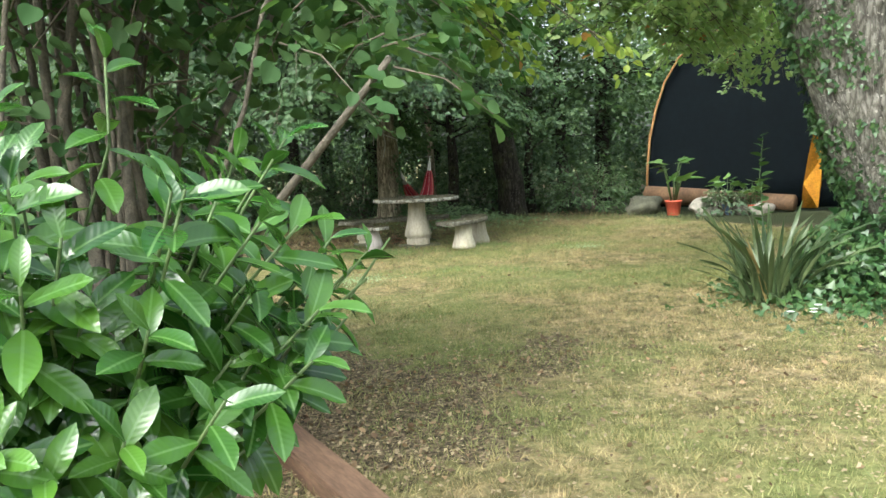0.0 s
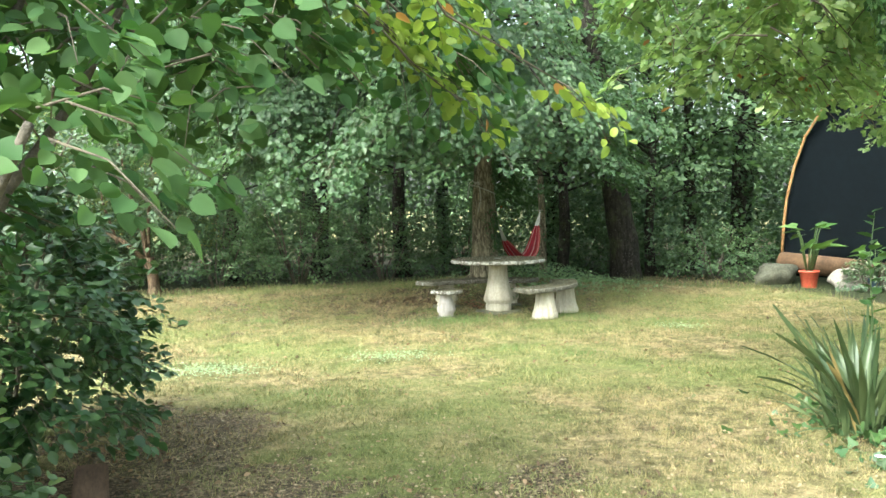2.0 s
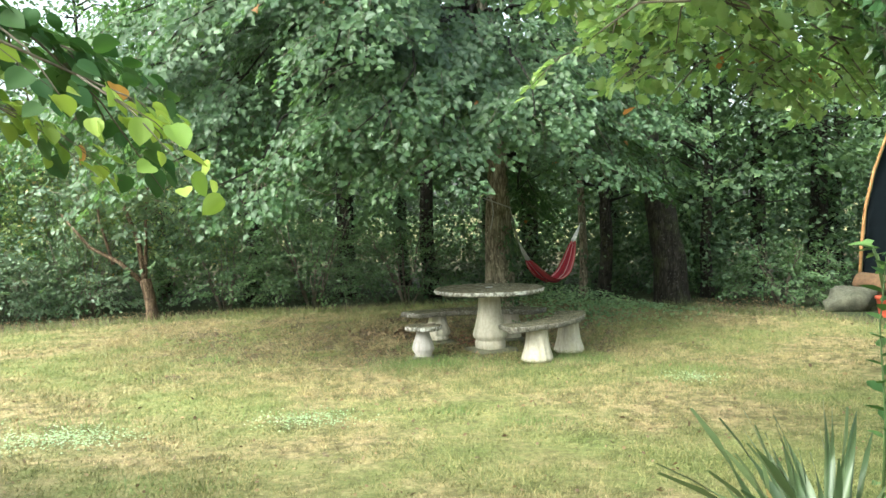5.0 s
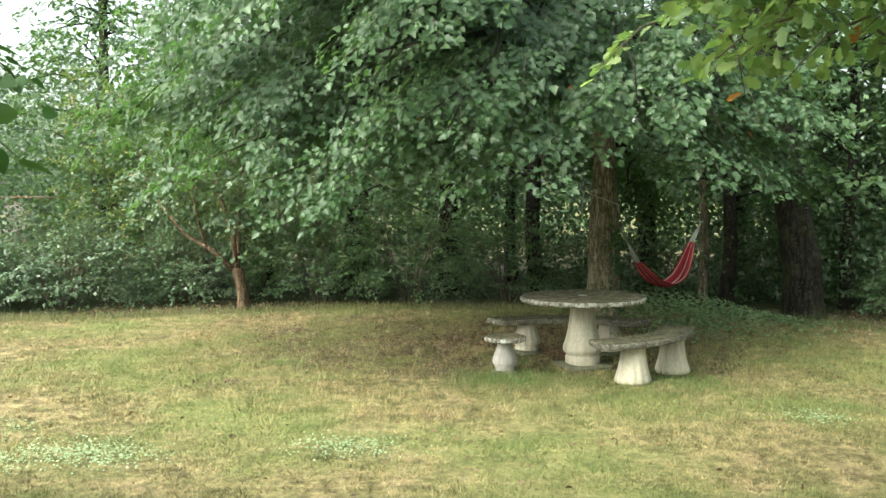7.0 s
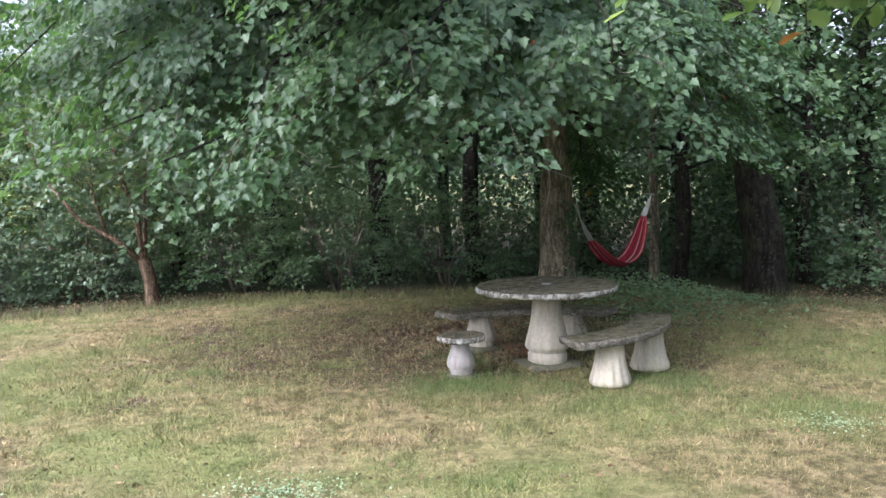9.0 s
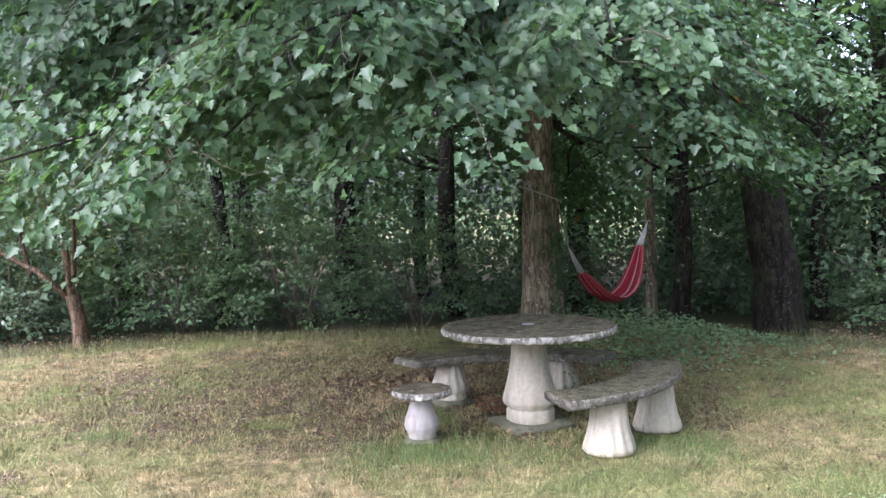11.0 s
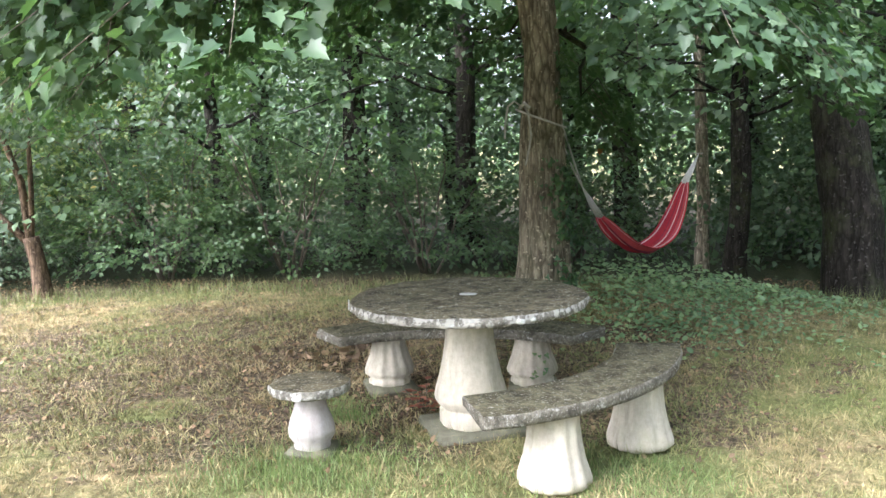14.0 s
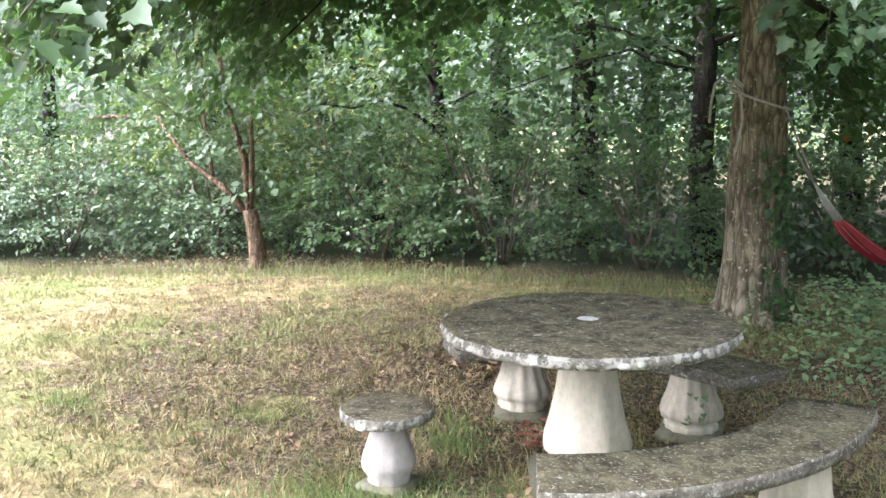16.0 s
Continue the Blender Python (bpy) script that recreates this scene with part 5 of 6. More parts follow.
# ---- the way in: laurel, hazel, timber edging ----
def build_laurel():
    t = thing("laurel_bush", 0.85, 2.2, 0.03, "glossy green cherry laurel bush with large leaves", "shrub")
    shoots = [(0.17, 0.02, 1.56), (0.72, 0.1, 1.07), (0.6, -0.1, 0.92), (0.42, -0.35, 0.78), (0.2, -0.5, 0.85), (-0.1, -0.45, 1.0), (-0.35, -0.4, 1.05), (-0.15, -0.1, 1.35), (0.35, 0.05, 1.15), (-0.45, 0.0, 1.3), (0.1, -0.35, 1.12), (0.5, 0.25, 0.85), (-0.5, -0.2, 1.42), (-0.3, -0.25, 1.5), (-0.62, -0.3, 1.3), (-0.05, -0.05, 1.42), (-0.7, -0.1, 1.5), (-0.1, 0.05, 1.5), (-0.25, -0.1, 1.45), (0.02, -0.2, 1.32), (0.3, -0.1, 1.25), (0.68, 0.05, 0.95), (0.7, 0.3, 0.9), (0.55, 0.1, 1.02), (-0.45, -0.3, 1.5)]
    for k in range(128):
        w, z = R.uniform(-3.1, 0.3), R.uniform(0.25, 1.35)
        r = R.uniform(0.35, 0.62) * (1.05 - 0.3 * abs(z - 0.7))
        if math.cos(w) > 0.55 and z < 0.62:
            continue
        shoots.append((r * math.cos(w) * 1.15, r * math.sin(w), z))
    bound = ((0.5, 0.65, 0.79, 0.85, 1.02, 1.15), (0.14, 0.27, 0.42, 0.52, 0.68, 0.84))  # the bush is cut back along the way
    shoots = [q for q in shoots if q[0] < np.interp(q[2], *bound) + 0.02]
    shoots += [(0.78, 0.11, 1.1), (0.7, 0.0, 1.02), (0.63, -0.14, 0.96), (0.72, 0.22, 1.04), (0.55, -0.25, 0.92)]
    P, D, N, S = [], [], [], []
    for x, y, z in shoots:
        tip, root = Vector((x, y, z)), Vector((x * 0.15, y * 0.15, 0.0))
        path = arc_path(root, tip, 0.0, 8, 0.012)
        for i, p in enumerate(path):
            p -= Vector((x, y, 0)) * (0.25 * math.sin(math.pi * i / 8))
        stem = Acc()
        stem.tube(path, np.linspace(0.009, 0.003, 9), 6)
        part("stem", stem, M_GREEN_STEM, t)
        axis = (path[8] - path[5]).normalized()
        side = axis.orthogonal().normalized()
        outward = Vector((x, y - 0.35, 0.35)).normalized()
        n = 32
        for k in range(n):
            f = 8 * (1 - 0.7 * (k / n) ** 1.1)
            i = min(7, int(f))
            ang = k * 2.4 + x * 9
            rad = side * math.cos(ang) + axis.cross(side) * math.sin(ang)
            young = min(1, k / 7)
            D.append(rad * (0.65 + 0.5 * young) + axis * (0.85 - 0.75 * young) + Vector((0, 0, -0.35 * young)))
            N.append(outward * 1.15 + Vector((0, 0, 0.75)) + Vector(R.normal(0, 0.22, 3)))
            P.append(path[i].lerp(path[i + 1], f - i))
            S.append(R.uniform(0.095, 0.145) * min(1.0, 0.78 + 0.06 * k))
    # the leaves on the side of the way are pieces of their own, the rest one mass
    clear = [i for i in range(len(P)) if P[i].x < np.interp(P[i].z, *bound)]
    P, D, N, S = ([seq[i] for i in clear] for seq in (P, D, N, S))
    order = sorted(range(len(P)), key=lambda i: P[i].y - 0.4 * P[i].x - 0.3 * P[i].z)
    shapes = [leaves("leaf", [(0, 0, 0)], [(0, 1, 0)], [(0, 0, 1)], [1.0], long_shape([0.02, 0.1, 0.17, 0.205, 0.2, 0.15, 0.0], fold, curl, 7), M_LAUREL, None, True) for fold, curl in ((0.3, 0.2), (0.4, 0.32), (0.2, 0.12), (0.5, 0.26))]
    for j, i in enumerate(order[:300]):
        d = D[i].normalized()
        x = d.cross(N[i]).normalized()
        m = Matrix((x, d, x.cross(d))).transposed().to_4x4()
        ob = part("leaf", shapes[j % 4], M_LAUREL, t)
        ob.matrix_basis = Matrix.Translation(P[i]) @ m @ Matrix.Scale(S[i], 4)
    rest = order[300:]
    tagged(part("foliage", leaves("foliage", [P[i] for i in rest], [D[i] for i in rest], [N[i] for i in rest], [S[i] for i in rest], LAUREL, M_LAUREL, None, True), M_LAUREL, t, "large glossy leathery leaves"), kind="stuff")


def build_hazel():
    base = (0.85, 3.9, 0.0)
    t = thing("hazel_shrub", *base, "tall many-stemmed hazel shrub with overhanging branches", "shrub")
    inv = Matrix.Translation(-Vector(base))
    fol = Foliage()
    ends = [(1.8, 3.02, 1.65), (0.5, 3.4, 3.2), (0.2, 3.8, 3.4), (0.75, 4.3, 3.6), (1.15, 4.1, 3.3), (0.35, 4.6, 3.4), (1.6, 4.4, 3.2), (0.05, 3.2, 2.9), (0.6, 2.9, 3.0), (1.3, 3.4, 3.0), (-0.3, 4.2, 3.0), (0.9, 3.7, 3.7), (2.0, 4.6, 2.7), (0.4, 4.1, 3.6), (1.0, 4.8, 3.5), (0.65, 3.6, 3.6), (0.3, 4.3, 3.7), (-0.1, 3.6, 3.3)]
    ends += [(R.uniform(-0.1, 1.15), R.uniform(3.2, 5.2), R.uniform(3.3, 4.2)) for _ in range(26)]
    ends += [(1.75, 3.37, 2.5), (0.5, 3.0, 3.1), (0.75, 3.3, 3.4), (0.95, 3.2, 3.2)]
    for k, e in enumerate(ends):
        a = 2.4 * k
        r = 0.10 + 0.22 * R.random()
        p0 = (0.85 + r * math.cos(a), 3.95 + r * 1.4 * math.sin(a), -0.05) if k < 18 else (0.35 * e[0] + (0.5 if k < 44 else 0.05), 0.6 * e[1] + (1.6 if k < 44 else 1.1), -0.05)
        path = arc_path(p0 if e[2] > 2 else (0.42, 4.2, -0.05), e, 0.25 if e[2] > 2.5 else -0.02, 8, 0.03 if e[2] > 2 else 0.006)
        wood = Acc()
        wood.tube(path, np.linspace((0.022 if k % 3 else 0.034) if k < 18 else 0.012 + 0.014 * (k % 3 == 0), 0.011 if k == 0 else 0.006, 9), 7, 0.12)
        part("stem", wood, M_HAZEL_BARK, t).matrix_basis = inv
        for j in range(15 if k < 18 else 9):
            i = R.uniform(2.6, 8)
            p = path[int(min(7, i))].lerp(path[min(8, int(i) + 1)], i % 1)
            if p.z < 0.9 or (p.x > 1.1 and p.z < 1.8) or (p.z < 2.0 and j % 4):
                continue
            if k >= 18 and p.z < 2.3:
                continue
            h = R.normal(0, 1, 3) * np.array([1, 1, 0.25])
            if p.x + h[0] > 1.9 and p.y < 3:
                continue
            fol.spray(p, h, R.uniform(0.4, 0.75), 25, 0.068, 0.35, 0.45, 0.45)
    for x, y, z in ((1.66, 3.18, 1.68), (1.75, 3.15, 1.8), (1.5, 3.7, 1.95), (2.0, 4.0, 1.9), (1.7, 4.1, 2.05), (1.3, 3.5, 2.1), (1.55, 3.6, 1.75), (1.9, 4.3, 2.0), (2.25, 4.1, 2.1)):
        for _ in range(4):
            fol.spray(np.array([x, y, z]) + R.normal(0, 0.1, 3), R.normal(0, 1, 3) * np.array([1, 1, 0.2]), R.uniform(0.3, 0.5), 20, 0.07, 0.5, 0.5, 0.45, 0.003)
    # long light branches reaching over the way
    for a, b in (((1.2, 4.1, 2.6), (2.9, 5.2, 2.15)), ((1.4, 4.3, 2.8), (2.2, 6.2, 2.35)), ((1.1, 4.6, 2.7), (1.5, 6.9, 2.35)), ((1.2, 3.8, 2.7), (2.9, 5.6, 2.55)), ((1.0, 4.2, 2.8), (2.2, 5.3, 2.35)), ((0.9, 4.6, 2.5), (0.7, 6.6, 2.4)), ((1.3, 3.6, 2.7), (2.3, 4.2, 2.35))):
        path = arc_path(a, b, 0.2, 8, 0.03)
        wood = Acc()
        wood.tube(path, np.linspace(0.016, 0.004, 9), 5)
        part("branch", wood, M_TWIG, t).matrix_basis = inv
        for j in range(24):
            i = R.uniform(1.5, 8)
            p = path[int(min(7, i))].lerp(path[min(8, int(i) + 1)], i % 1)
            fol.spray(p, np.array(b) - np.array(a) + R.normal(0, 1.0, 3) * np.array([1, 1, 0.15]), R.uniform(0.3, 0.55), 16, 0.07, 0.4, 0.5, 0.4, 0.003)
    # thin drooping branches with yellowing leaves
    lime = Foliage()
    for a, b in (((1.5, 3.9, 2.5), (3.26, 4.65, 1.95)), ((1.4, 4.2, 2.6), (2.85, 5.0, 1.95)), ((1.5, 4.0, 2.75), (3.2, 4.5, 2.3)), ((1.4, 4.3, 2.8), (2.6, 5.0, 2.2))):
        path = arc_path(a, b, 0.18, 8, 0.03)
        wood = Acc()
        wood.tube(path, np.linspace(0.012, 0.003, 9), 5)
        part("branch", wood, M_TWIG, t).matrix_basis = inv
        for j in range(13):
            i = R.uniform(3.0, 8)
            p = path[int(min(7, i))].lerp(path[min(8, int(i) + 1)], i % 1)
            lime.spray(p, np.array(b) - np.array(a) + R.normal(0, 0.8, 3) * np.array([1, 1, 0.15]), R.uniform(0.2, 0.36), 11, 0.06, 0.35, 0.5, 0.4, 0.002)
    tagged(part("twig", lime.wood, M_TWIG, t), kind="stuff").matrix_basis = inv
    part("foliage", lime.mesh("foliage", ROUND, M_LIME), M_LIME, t, "yellowing lime-green leaves").matrix_basis = inv
    tagged(part("twig", fol.wood, M_TWIG, t), kind="stuff").matrix_basis = inv
    part("foliage", fol.mesh("foliage", ROUND, M_HAZEL), M_HAZEL, t, "soft rounded pale-green leaves").matrix_basis = inv


def build_edging():
    for k, (x0, y0, x1, y1) in enumerate(((1.78, 2.75, 1.42, 4.35), (1.415, 4.37, 0.93, 5.95))):
        ln = math.hypot(x1 - x0, y1 - y0)
        bm = block(0.17, ln, 0.16, 0.012, 0.006, 3, k * 4.0)
        ob = part("timber_edging", bm, M_PLANK)
        ob.data.polygons.foreach_set("use_smooth", [False] * len(ob.data.polygons))
        ob.matrix_basis = pose((x0 + x1) / 2, (y0 + y1) / 2, -0.045 + 0.004 * k, 0, 0, math.degrees(math.atan2(y1 - y0, x1 - x0)) - 90)
        tagged(ob, "weathered brown timber edging along the shrub bed", "edging", "timber edging pieces")


build_laurel()
build_hazel()
build_edging()


# ---- hammock ----
def build_hammock():
    t = thing("hammock", 5.12, 16.94, float(height_of(5.12, 16.94)), "red striped cloth hammock slung between two trees", "hammock")
    inv = Matrix.Translation(-Vector(t.location))
    keys = np.array([(4.70, 16.42, 0.86), (4.80, 16.55, 0.70), (4.95, 16.75, 0.53), (5.13, 16.98, 0.46), (5.32, 17.3, 0.56), (5.45, 17.65, 0.78), (5.56, 17.98, 1.08)])
    s = np.linspace(0, 1, 26)
    mid = np.stack([np.interp(s, np.linspace(0, 1, 7), keys[:, i]) for i in range(3)], -1)
    for _ in range(2):
        mid[1:-1] = (mid[:-2] + 2 * mid[1:-1] + mid[2:]) / 4
    width = 0.04 + 0.11 * np.sin(np.pi * s) ** 0.7
    v, f, across = [], [], []
    nu = 19
    side = unit(np.array([0.86, -0.5, 0.0]))
    for i in range(len(s)):
        for j in range(nu):
            u = 2 * j / (nu - 1) - 1
            fold = 0.014 * math.sin(u * 9 + 3 * s[i]) * (0.4 + math.sin(math.pi * s[i]))
            p = mid[i] + side * (u * width[i]) + np.array([0, 0, 0.18 * width[i] * u * u * 2.2 + fold])
            v.append(tuple(p))
            across.append(j / (nu - 1))
    for i in range(len(s) - 1):
        for j in range(nu - 1):
            a = i * nu + j
            f.append((a, a + 1, a + nu + 1, a + nu))
    me = bpy.data.meshes.new("cloth")
    me.from_pydata(v, [], f)
    me.attributes.new("across", "FLOAT", "POINT").data.foreach_set("value", across)
    me.materials.append(M_CLOTH)
    me.polygons.foreach_set("use_smooth", [True] * len(f))
    cloth = part("cloth", me, M_CLOTH, t, "red cotton with pink and dark stripes")
    cloth.matrix_basis = inv
    th = cloth.modifiers.new("thickness", "SOLIDIFY")
    th.thickness = 0.006
    for row, ring, nm in ((0, (4.555, 16.16, 1.165), "cord_fan"), (25, (5.755, 18.66, 1.37), "cord_fan")):
        fan = Acc()
        for j in range(0, nu, 2):
            fan.tube([v[row * nu + j], Vector(v[row * nu + 9]).lerp(Vector(ring), 0.45) + Vector((0.006 * (j - 9) * 0.5, 0, 0)), ring], (0.006, 0.0055, 0.006), 4)
        part(nm, fan, M_CORD, t, "gathered white cords").matrix_basis = inv
    rope = Acc()
    rope.tube(arc_path((4.555, 16.16, 1.165), (4.43, 15.82, 1.50), -0.02, 5), [0.009] * 6, 6)
    rope.tube(arc_path((4.555, 16.16, 1.165), (4.42, 15.66, 1.70), 0.0, 5), [0.009] * 6, 6)
    part("rope", rope, M_ROPE, t, "grey rope to the trunk").matrix_basis = inv
    knot = Acc()
    knot.tube([(5.755 + 0.08 * math.cos(a), 18.75 + 0.09 * math.sin(a), 1.38) for a in np.linspace(0, 6.2, 13)], [0.009] * 13, 5)
    part("rope", knot, M_ROPE, t, "grey rope loop round the slim tree").matrix_basis = inv


def build_trunk_rope():
    a = Acc()
    ring = [(4.24 + 0.205 * math.cos(w), 15.72 + 0.205 * math.sin(w), 1.84 - 0.16 * (math.cos(w) * 0.5 + 0.5)) for w in np.linspace(-2.5, 3.7, 22)]
    a.tube(ring, [0.009] * 22, 6)
    a.tube([(4.10, 15.52, 1.86), (4.05, 15.47, 1.90), (4.0, 15.46, 1.86), (3.975, 15.47, 1.74), (3.965, 15.48, 1.60)], [0.009] * 5, 6)
    a.tube([(4.12, 15.51, 1.87), (4.16, 15.49, 1.80), (4.18, 15.49, 1.62), (4.16, 15.49, 1.50), (4.13, 15.5, 1.38)], [0.009] * 5, 6)
    a.tube([(4.09, 15.5, 1.84), (4.13, 15.48, 1.88), (4.17, 15.5, 1.84)], [0.016] * 3, 6)
    ob = part("rope", a, M_ROPE)
    tagged(ob, "grey rope knotted round the maple trunk, ends hanging", "rope")


build_hammock()
build_trunk_rope()


# ---- ivy, yucca bed ----
def ivy_on(pts, radii, count, size, sector, name, label, thick=0.03):
    """Ivy leaves hugging a trunk, on one side of it."""
    pts = [Vector(p) for p in pts]
    P, D, N = [], [], []
    while len(P) < count:
        i = R.uniform(0, len(pts) - 1.001)
        p = pts[int(i)].lerp(pts[int(i) + 1], i % 1)
        r = np.interp(i, range(len(radii)), radii)
        a = radians(R.normal(sector[0], sector[1]))
        o = Vector((math.cos(a), math.sin(a), 0))
        if noise.noise(p * 2.2 + o) < -0.12:
            continue
        P.append(p + o * (r * 1.05 + R.uniform(0, thick)))
        D.append(Vector((R.normal(0, 0.5), R.normal(0, 0.5), R.normal(-0.5, 0.5))) + o * 0.2)
        N.append(o + Vector(R.normal(0, 0.4, 3)))
    me = leaves(name, np.array(P), np.array(D), np.array(N), R.uniform(0.5, 1.15, count) * size, IVYLEAF, M_IVY)
    tagged(new(name, me), label, "ivy", kind="stuff")


ivy_on(OAK_LINE[:5], (0.6, 0.5, 0.44, 0.42, 0.39), 1500, 0.055, (165, 24), "oak_ivy", "dark green ivy climbing the oak trunk", 0.06)
ivy_on(OAK_LINE[:5], (0.6, 0.5, 0.44, 0.42, 0.39), 420, 0.05, (222, 10), "oak_ivy", "thin strand of ivy on the grey oak bark", 0.02)
ivy_on([(4.24, 15.72, 0.25), (4.25, 15.72, 0.9), (4.24, 15.72, 1.7), (4.26, 15.74, 2.3)], (0.24, 0.2, 0.185, 0.165), 520, 0.05, (-25, 24), "maple_ivy", "thin ivy climbing the shaded side of the maple", 0.03)


def build_groundcover():
    x = np.concatenate([R.normal(5.4, 0.75, 2400), R.normal(6.4, 0.6, 800), R.normal(5.15, 0.4, 900)])
    y = np.concatenate([R.normal(15.9, 0.55, 2400), R.normal(16.4, 0.35, 800), R.normal(15.05, 0.3, 900)])
    n = len(x)
    P = np.stack([x, y, height_of(x, y) + R.uniform(0.01, 0.42, n) ** 1.2 * bell(x, y, 5.2, 15.9, 1.0, 0.7)], -1)
    D = np.stack([R.normal(0, 1, n), R.normal(-0.4, 1, n), R.normal(0.1, 0.4, n)], -1)
    N = np.stack([R.normal(0, 0.4, n), R.normal(-0.4, 0.4, n), np.ones(n)], -1)
    me = leaves("ground_ivy", P, D, N, R.uniform(0.02, 0.06, n), OVAL, M_WEED)
    tagged(new("ground_ivy", me), "low ivy and weeds spreading round the maple roots", "ivy", kind="stuff")
    x, y = R.normal(6.4, 0.5, 4600), R.normal(6.0, 0.5, 4600)
    n = len(x)
    P = np.stack([x, y, height_of(x, y) + R.uniform(0, 0.8, n) * bell(x, y, 6.4, 6.15, 0.5, 0.5)], -1)
    me = leaves("ivy_mound", P, R.normal(0, 1, (n, 3)) + np.array([-0.3, -0.5, 0]), R.normal(0, 0.5, (n, 3)) + np.array([-0.3, -0.4, 0.8]), R.uniform(0.04, 0.085, n), IVYLEAF, M_IVY)
    tagged(new("ivy_mound", me), "mound of dark ivy round the foot of the oak", "ivy", kind="stuff")


build_groundcover()


def build_strap_plant():
    t = thing("strap_leaf_plant", 5.42, 6.2, float(height_of(5.42, 6.2)), "clump of arching sword-shaped leaves, some yellowed", "plant")
    shapes = [leaves("leaf", [(0, 0, 0)], [(0, 1, 0)], [(0, 0, 1)], [1.0], long_shape([0.02, 0.03, 0.034, 0.03, 0.02, 0.0], 0.5, curl, 7), M_YUCCA, None, True) for curl in (0.12, 0.35, 0.7, 1.05)]
    for k in range(125):
        a, r = R.uniform(0, 2 * math.pi), R.uniform(0, 0.24)
        up = R.choice((R.uniform(0.7, 1.8), R.uniform(2.4, 9.0), R.uniform(2.4, 9.0)))
        d = (Vector((math.cos(a), math.sin(a), up)) + Vector(R.normal(0, 0.35, 3)) * (0.5 + 0.3 * up)).normalized()
        x = d.cross(Vector((-math.cos(a) * up, -math.sin(a) * up, 1.0)) + Vector(R.normal(0, 0.5, 3))).normalized()
        ob = part("leaf", shapes[min(3, int(3.3 * R.random() / (0.5 + 0.25 * up) + 0.6))], M_YUCCA, t)
        ln = R.uniform(0.42, 0.8) * (0.55 if up < 1.9 else 1.0)
        ob.matrix_basis = Matrix.Translation((r * math.cos(a), r * math.sin(a), 0)) @ Matrix((x, d, x.cross(d))).transposed().to_4x4() @ Matrix.Diagonal((ln * R.uniform(0.6, 1.0), ln, ln, 1))
    t = thing("tall_weed", 6.02, 7.19, float(height_of(6.02, 7.19)), "tall single-stemmed seedling with paired leaves", "plant")
    st = Acc()
    st.tube([(0, 0, -0.02), (0.02, 0, 0.5), (0, 0.01, 0.95), (0.03, 0, 1.3)], (0.008, 0.007, 0.005, 0.003), 5)
    P, D = [], []
    for k in range(22):
        z = 0.35 + 0.95 * k / 21
        w = k * 2.4
        P.append((0.01, 0, z))
        D.append((math.cos(w), math.sin(w), 0.5))
    part("stem", st, M_GREEN_STEM, t)
    part("foliage", leaves("foliage", P, D, np.tile((0, 0, 1.0), (22, 1)) + R.normal(0, 0.2, (22, 3)), R.uniform(0.08, 0.14, 22), OVAL, M_HAZEL), M_HAZEL, t)
    # flowering weeds by the bed
    for k, (x, y) in enumerate(((5.11, 5.52), (5.24, 5.44), (5.4, 5.6), (5.18, 5.36))):
        f = thing("white_flower", x, y, float(height_of(x, y)), "small white daisy-like flower in the grass", "flower", "white flowers by the bed")
        s = Acc()
        s.tube([(0, 0, -0.01), (0.01, 0, 0.05), (0, 0.01, 0.075 + 0.02 * (k % 2))], (0.003, 0.002, 0.002), 4)
        part("stem", s, M_GREEN_STEM, f)
        w = np.linspace(0, 2 * math.pi, 9)[:-1]
        D = np.stack([np.cos(w), np.sin(w), 0.35 * np.ones(8)], -1)
        part("petals", leaves("petals", np.tile((0, 0.01, 0.075 + 0.02 * (k % 2)), (8, 1)), D, np.tile((0, 0, 1.0), (8, 1)), [0.03] * 8, OVAL, M_PETAL), M_PETAL, f)


build_strap_plant()


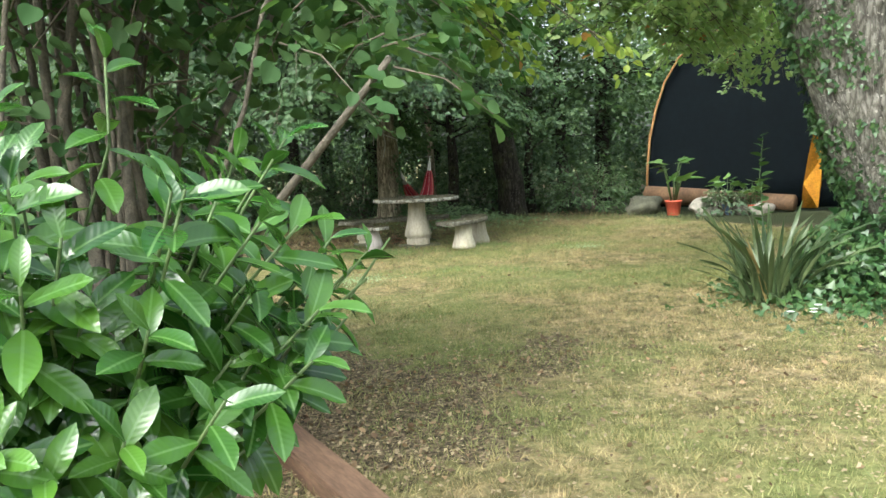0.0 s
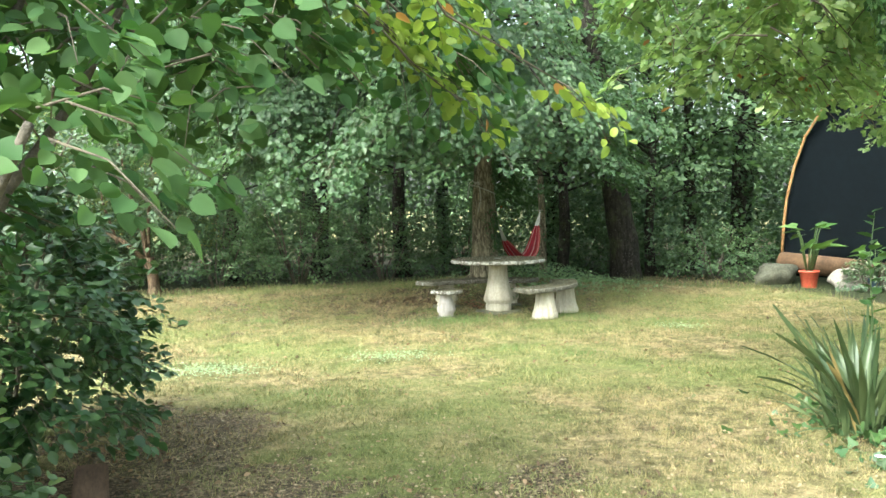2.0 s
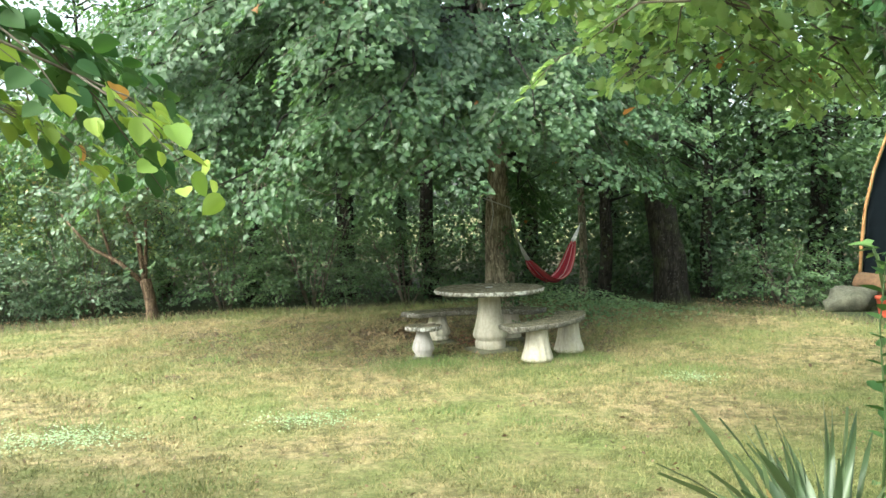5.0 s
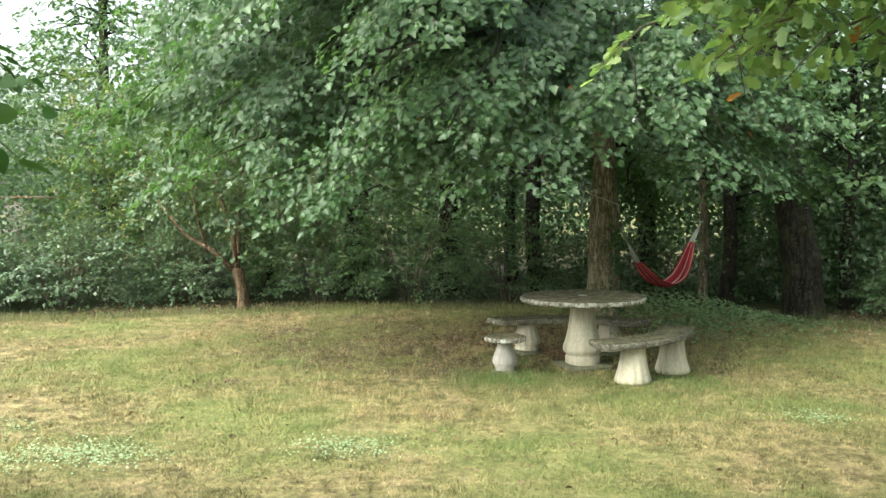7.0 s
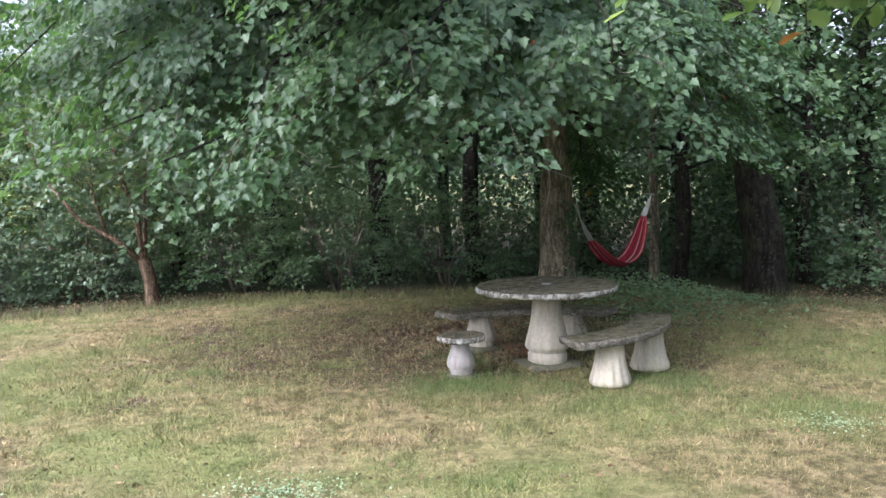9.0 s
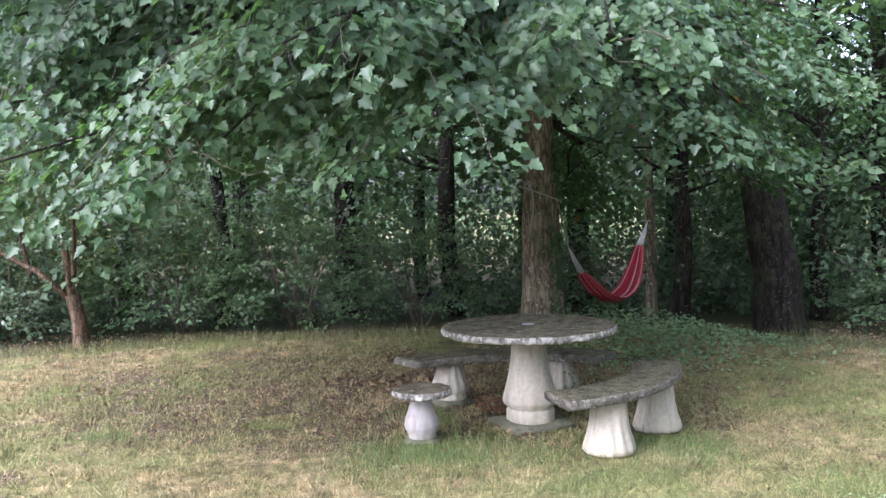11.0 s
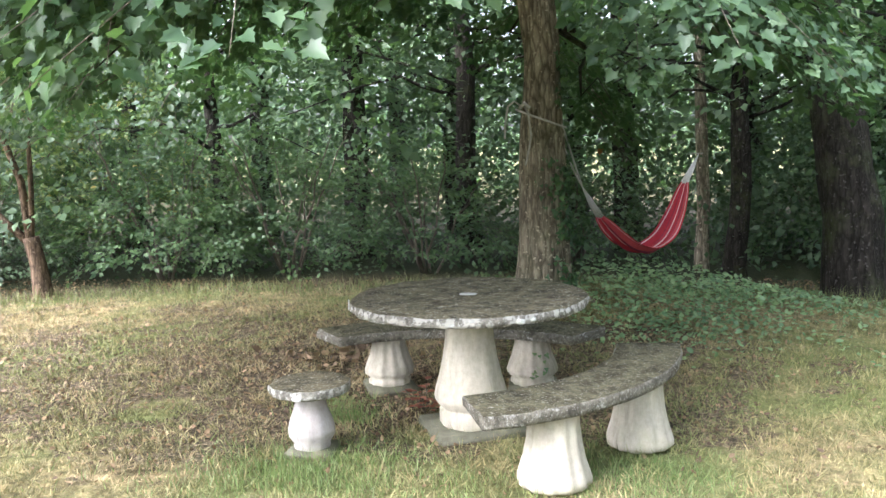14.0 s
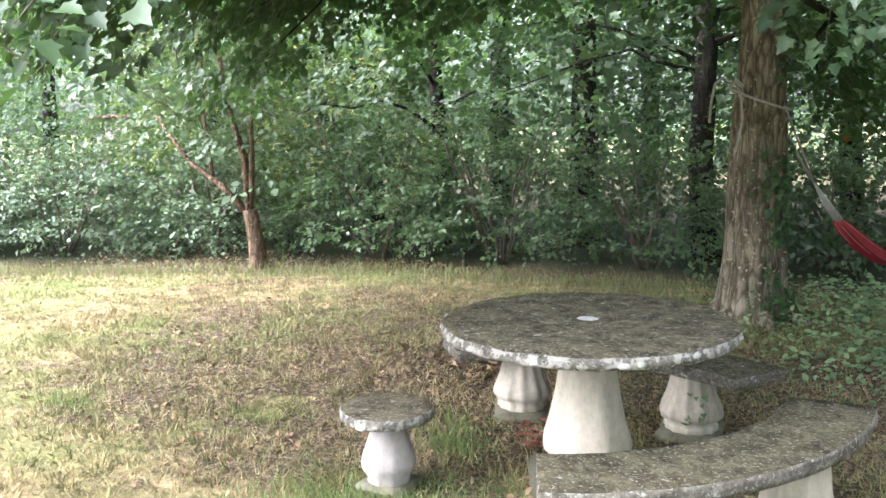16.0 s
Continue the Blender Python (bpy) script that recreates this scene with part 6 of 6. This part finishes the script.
# ---- dark screen with log, pot and rocks ----
def build_screen():
    a, b = Vector((9.9, 16.7, 0)), Vector((11.75, 14.0, 0))
    d = (b - a).normalized()
    t = thing("tarpaulin_screen", a.x, a.y, 0.02, "charcoal tarpaulin screen with bent wooden pole edge", "screen", rz=math.degrees(math.atan2(d.y, d.x)))
    outline = [(0.0, 0.35), (0.03, 0.9), (0.10, 1.5), (0.25, 2.07), (0.46, 2.6), (0.78, 3.05), (1.25, 3.4), (2.1, 3.6), (3.2, 3.55), (4.2, 3.15), (4.9, 2.4), (5.1, 1.2), (5.1, 0.05)]
    bm = bmesh.new()
    rows = []
    for x, z in outline:
        rows.append([bm.verts.new((x, 0.05 * noise.noise(Vector((x, s * 3, 1))), 0.08 + (z - 0.08) * s)) for s in np.linspace(0, 1, 8)])
    for p, q in zip(rows, rows[1:]):
        for j in range(7):
            bm.faces.new((p[j], q[j], q[j + 1], p[j + 1]))
    bmesh.ops.solidify(bm, geom=bm.faces[:], thickness=0.02)
    part("tarpaulin", bm, M_TARP, t, "matt charcoal sheet, slightly slack")
    pole = Acc()
    pole.tube([(x - 0.02, -0.03, z) for x, z in outline[:9]], (0.026, 0.025, 0.024, 0.023, 0.021, 0.02, 0.018, 0.017, 0.016), 8, 0.1)
    part("pole", pole, M_POLE, t, "orange-brown bent pole")
    o = bmesh.new()
    pts = [(3.12, 0.06), (3.42, 0.06), (3.48, 0.5), (3.5, 1.0), (3.46, 1.5), (3.36, 1.5), (3.25, 1.0), (3.16, 0.5)]
    face = o.faces.new([o.verts.new((x, -0.07, z)) for x, z in pts])
    bmesh.ops.solidify(o, geom=[face], thickness=0.02)
    part("orange_strip", o, M_ORANGE, t, "bright orange cloth strip")
    lg = thing("log", 9.85, 16.5, 0.0, "long peeled brown log lying before the screen", "log")
    l = Acc()
    l.tube([(-0.05, 0.05, 0.36), (0.5, -0.85, 0.31), (1.0, -1.65, 0.25), (1.55, -2.5, 0.19)], (0.18, 0.175, 0.165, 0.15), 14, 0.08)
    part("trunk", l, M_LOG, lg)


def build_pot(x, y, s, label, mat=None, kind="red plastic pot"):
    t = thing("flower_pot", x, y, float(height_of(x, y)), label, "plant pot", "pots by the log")
    bm = lathe([(0.11 * s, 0.0), (0.115 * s, 0.01), (0.15 * s, 0.25 * s), (0.165 * s, 0.255 * s), (0.165 * s, 0.29 * s), (0.15 * s, 0.29 * s), (0.145 * s, 0.25 * s)], 28)
    part("pot", bm, mat or M_POT, t, kind)
    n = 11
    stems = Acc()
    P, D = [], []
    for k in range(n):
        w = 2.4 * k
        tip = Vector((0.2 * math.cos(w) * s, 0.2 * math.sin(w) * s, (0.62 + 0.42 * R.random()) * s))
        stems.tube([(0.04 * math.cos(w) * s, 0.04 * math.sin(w) * s, 0.24 * s), tip * 0.75 + Vector((0, 0, 0.12 * s)), tip], (0.012 * s, 0.01 * s, 0.006 * s), 5)
        P.append(tip), D.append((math.cos(w), math.sin(w), R.uniform(-0.2, 0.9)))
    part("stems", stems, M_GREEN_STEM, t)
    part("foliage", leaves("foliage", P, D, np.tile((0, 0, 1.0), (n, 1)) + R.normal(0, 0.3, (n, 3)), R.uniform(0.24, 0.42, n) * s, IVYLEAF, M_BROAD), M_BROAD, t, "broad arrow-shaped leaves")


def build_rocks():
    for x, y, r, h in ((10.15, 14.85, 0.34, 0.36), (10.72, 14.5, 0.22, 0.2), (9.45, 16.0, 0.36, 0.38), (10.85, 14.2, 0.25, 0.22)):
        bm = bmesh.new()
        bmesh.ops.create_icosphere(bm, subdivisions=3, radius=1)
        for v in bm.verts:
            k = 1 + 0.35 * noise.noise(v.co * 1.3 + Vector((x, y, 0))) + 0.12 * noise.noise(v.co * 4)
            v.co = Vector((v.co.x * r * k, v.co.y * r * 0.8 * k, v.co.z * h * 0.6 * k + h * 0.35))
        ob = part("rock", bm, M_ROCK if x > 10 else M_MOSSY)
        ob.location = (x, y, float(height_of(x, y)))
        tagged(ob, "pale weathered rock beside the log" if x > 10 else "dark mossy stone under the log end", "rock", "rocks by the log")


build_screen()
build_pot(9.6, 15.15, 1.0, "red pot with broad-leaved arum plant before the log")
build_pot(10.75, 14.35, 0.62, "small red pot with leafy plant beside a rock")
build_pot(10.4, 14.6, 0.7, "dull blue glazed pot with a leafy plant among rocks", M_BLUE, "dull blue glazed pot")
build_rocks()
build_shrub("bedding_plant", 10.35, 14.5, 0.45, 0.3, 0.45, 60, 0.07, OVAL, M_HEDGE, "leafy pale-flowering plant among the rocks", "plant", 5)


# ---- stone pillar beyond the hedge ----
def build_pillar():
    t = thing("stone_pillar", -8.45, 21.0, 0.0, "old pale stone pillar with tiled cap behind the hedge", "pillar")
    part("shaft", block(0.72, 0.72, 1.85, 0.03, 0.04, 3, 1.0), M_ROCK, t)
    for k in range(5):
        p = part("tile", block(0.2, 0.95, 0.05, 0.012, 0.012, 1, k * 2.0), M_CAP, t)
        p.matrix_basis = pose(-0.38 + 0.19 * k, 0, 1.85 + 0.02 * (k % 2), 0, 4 * (k - 2), 0)


build_pillar()
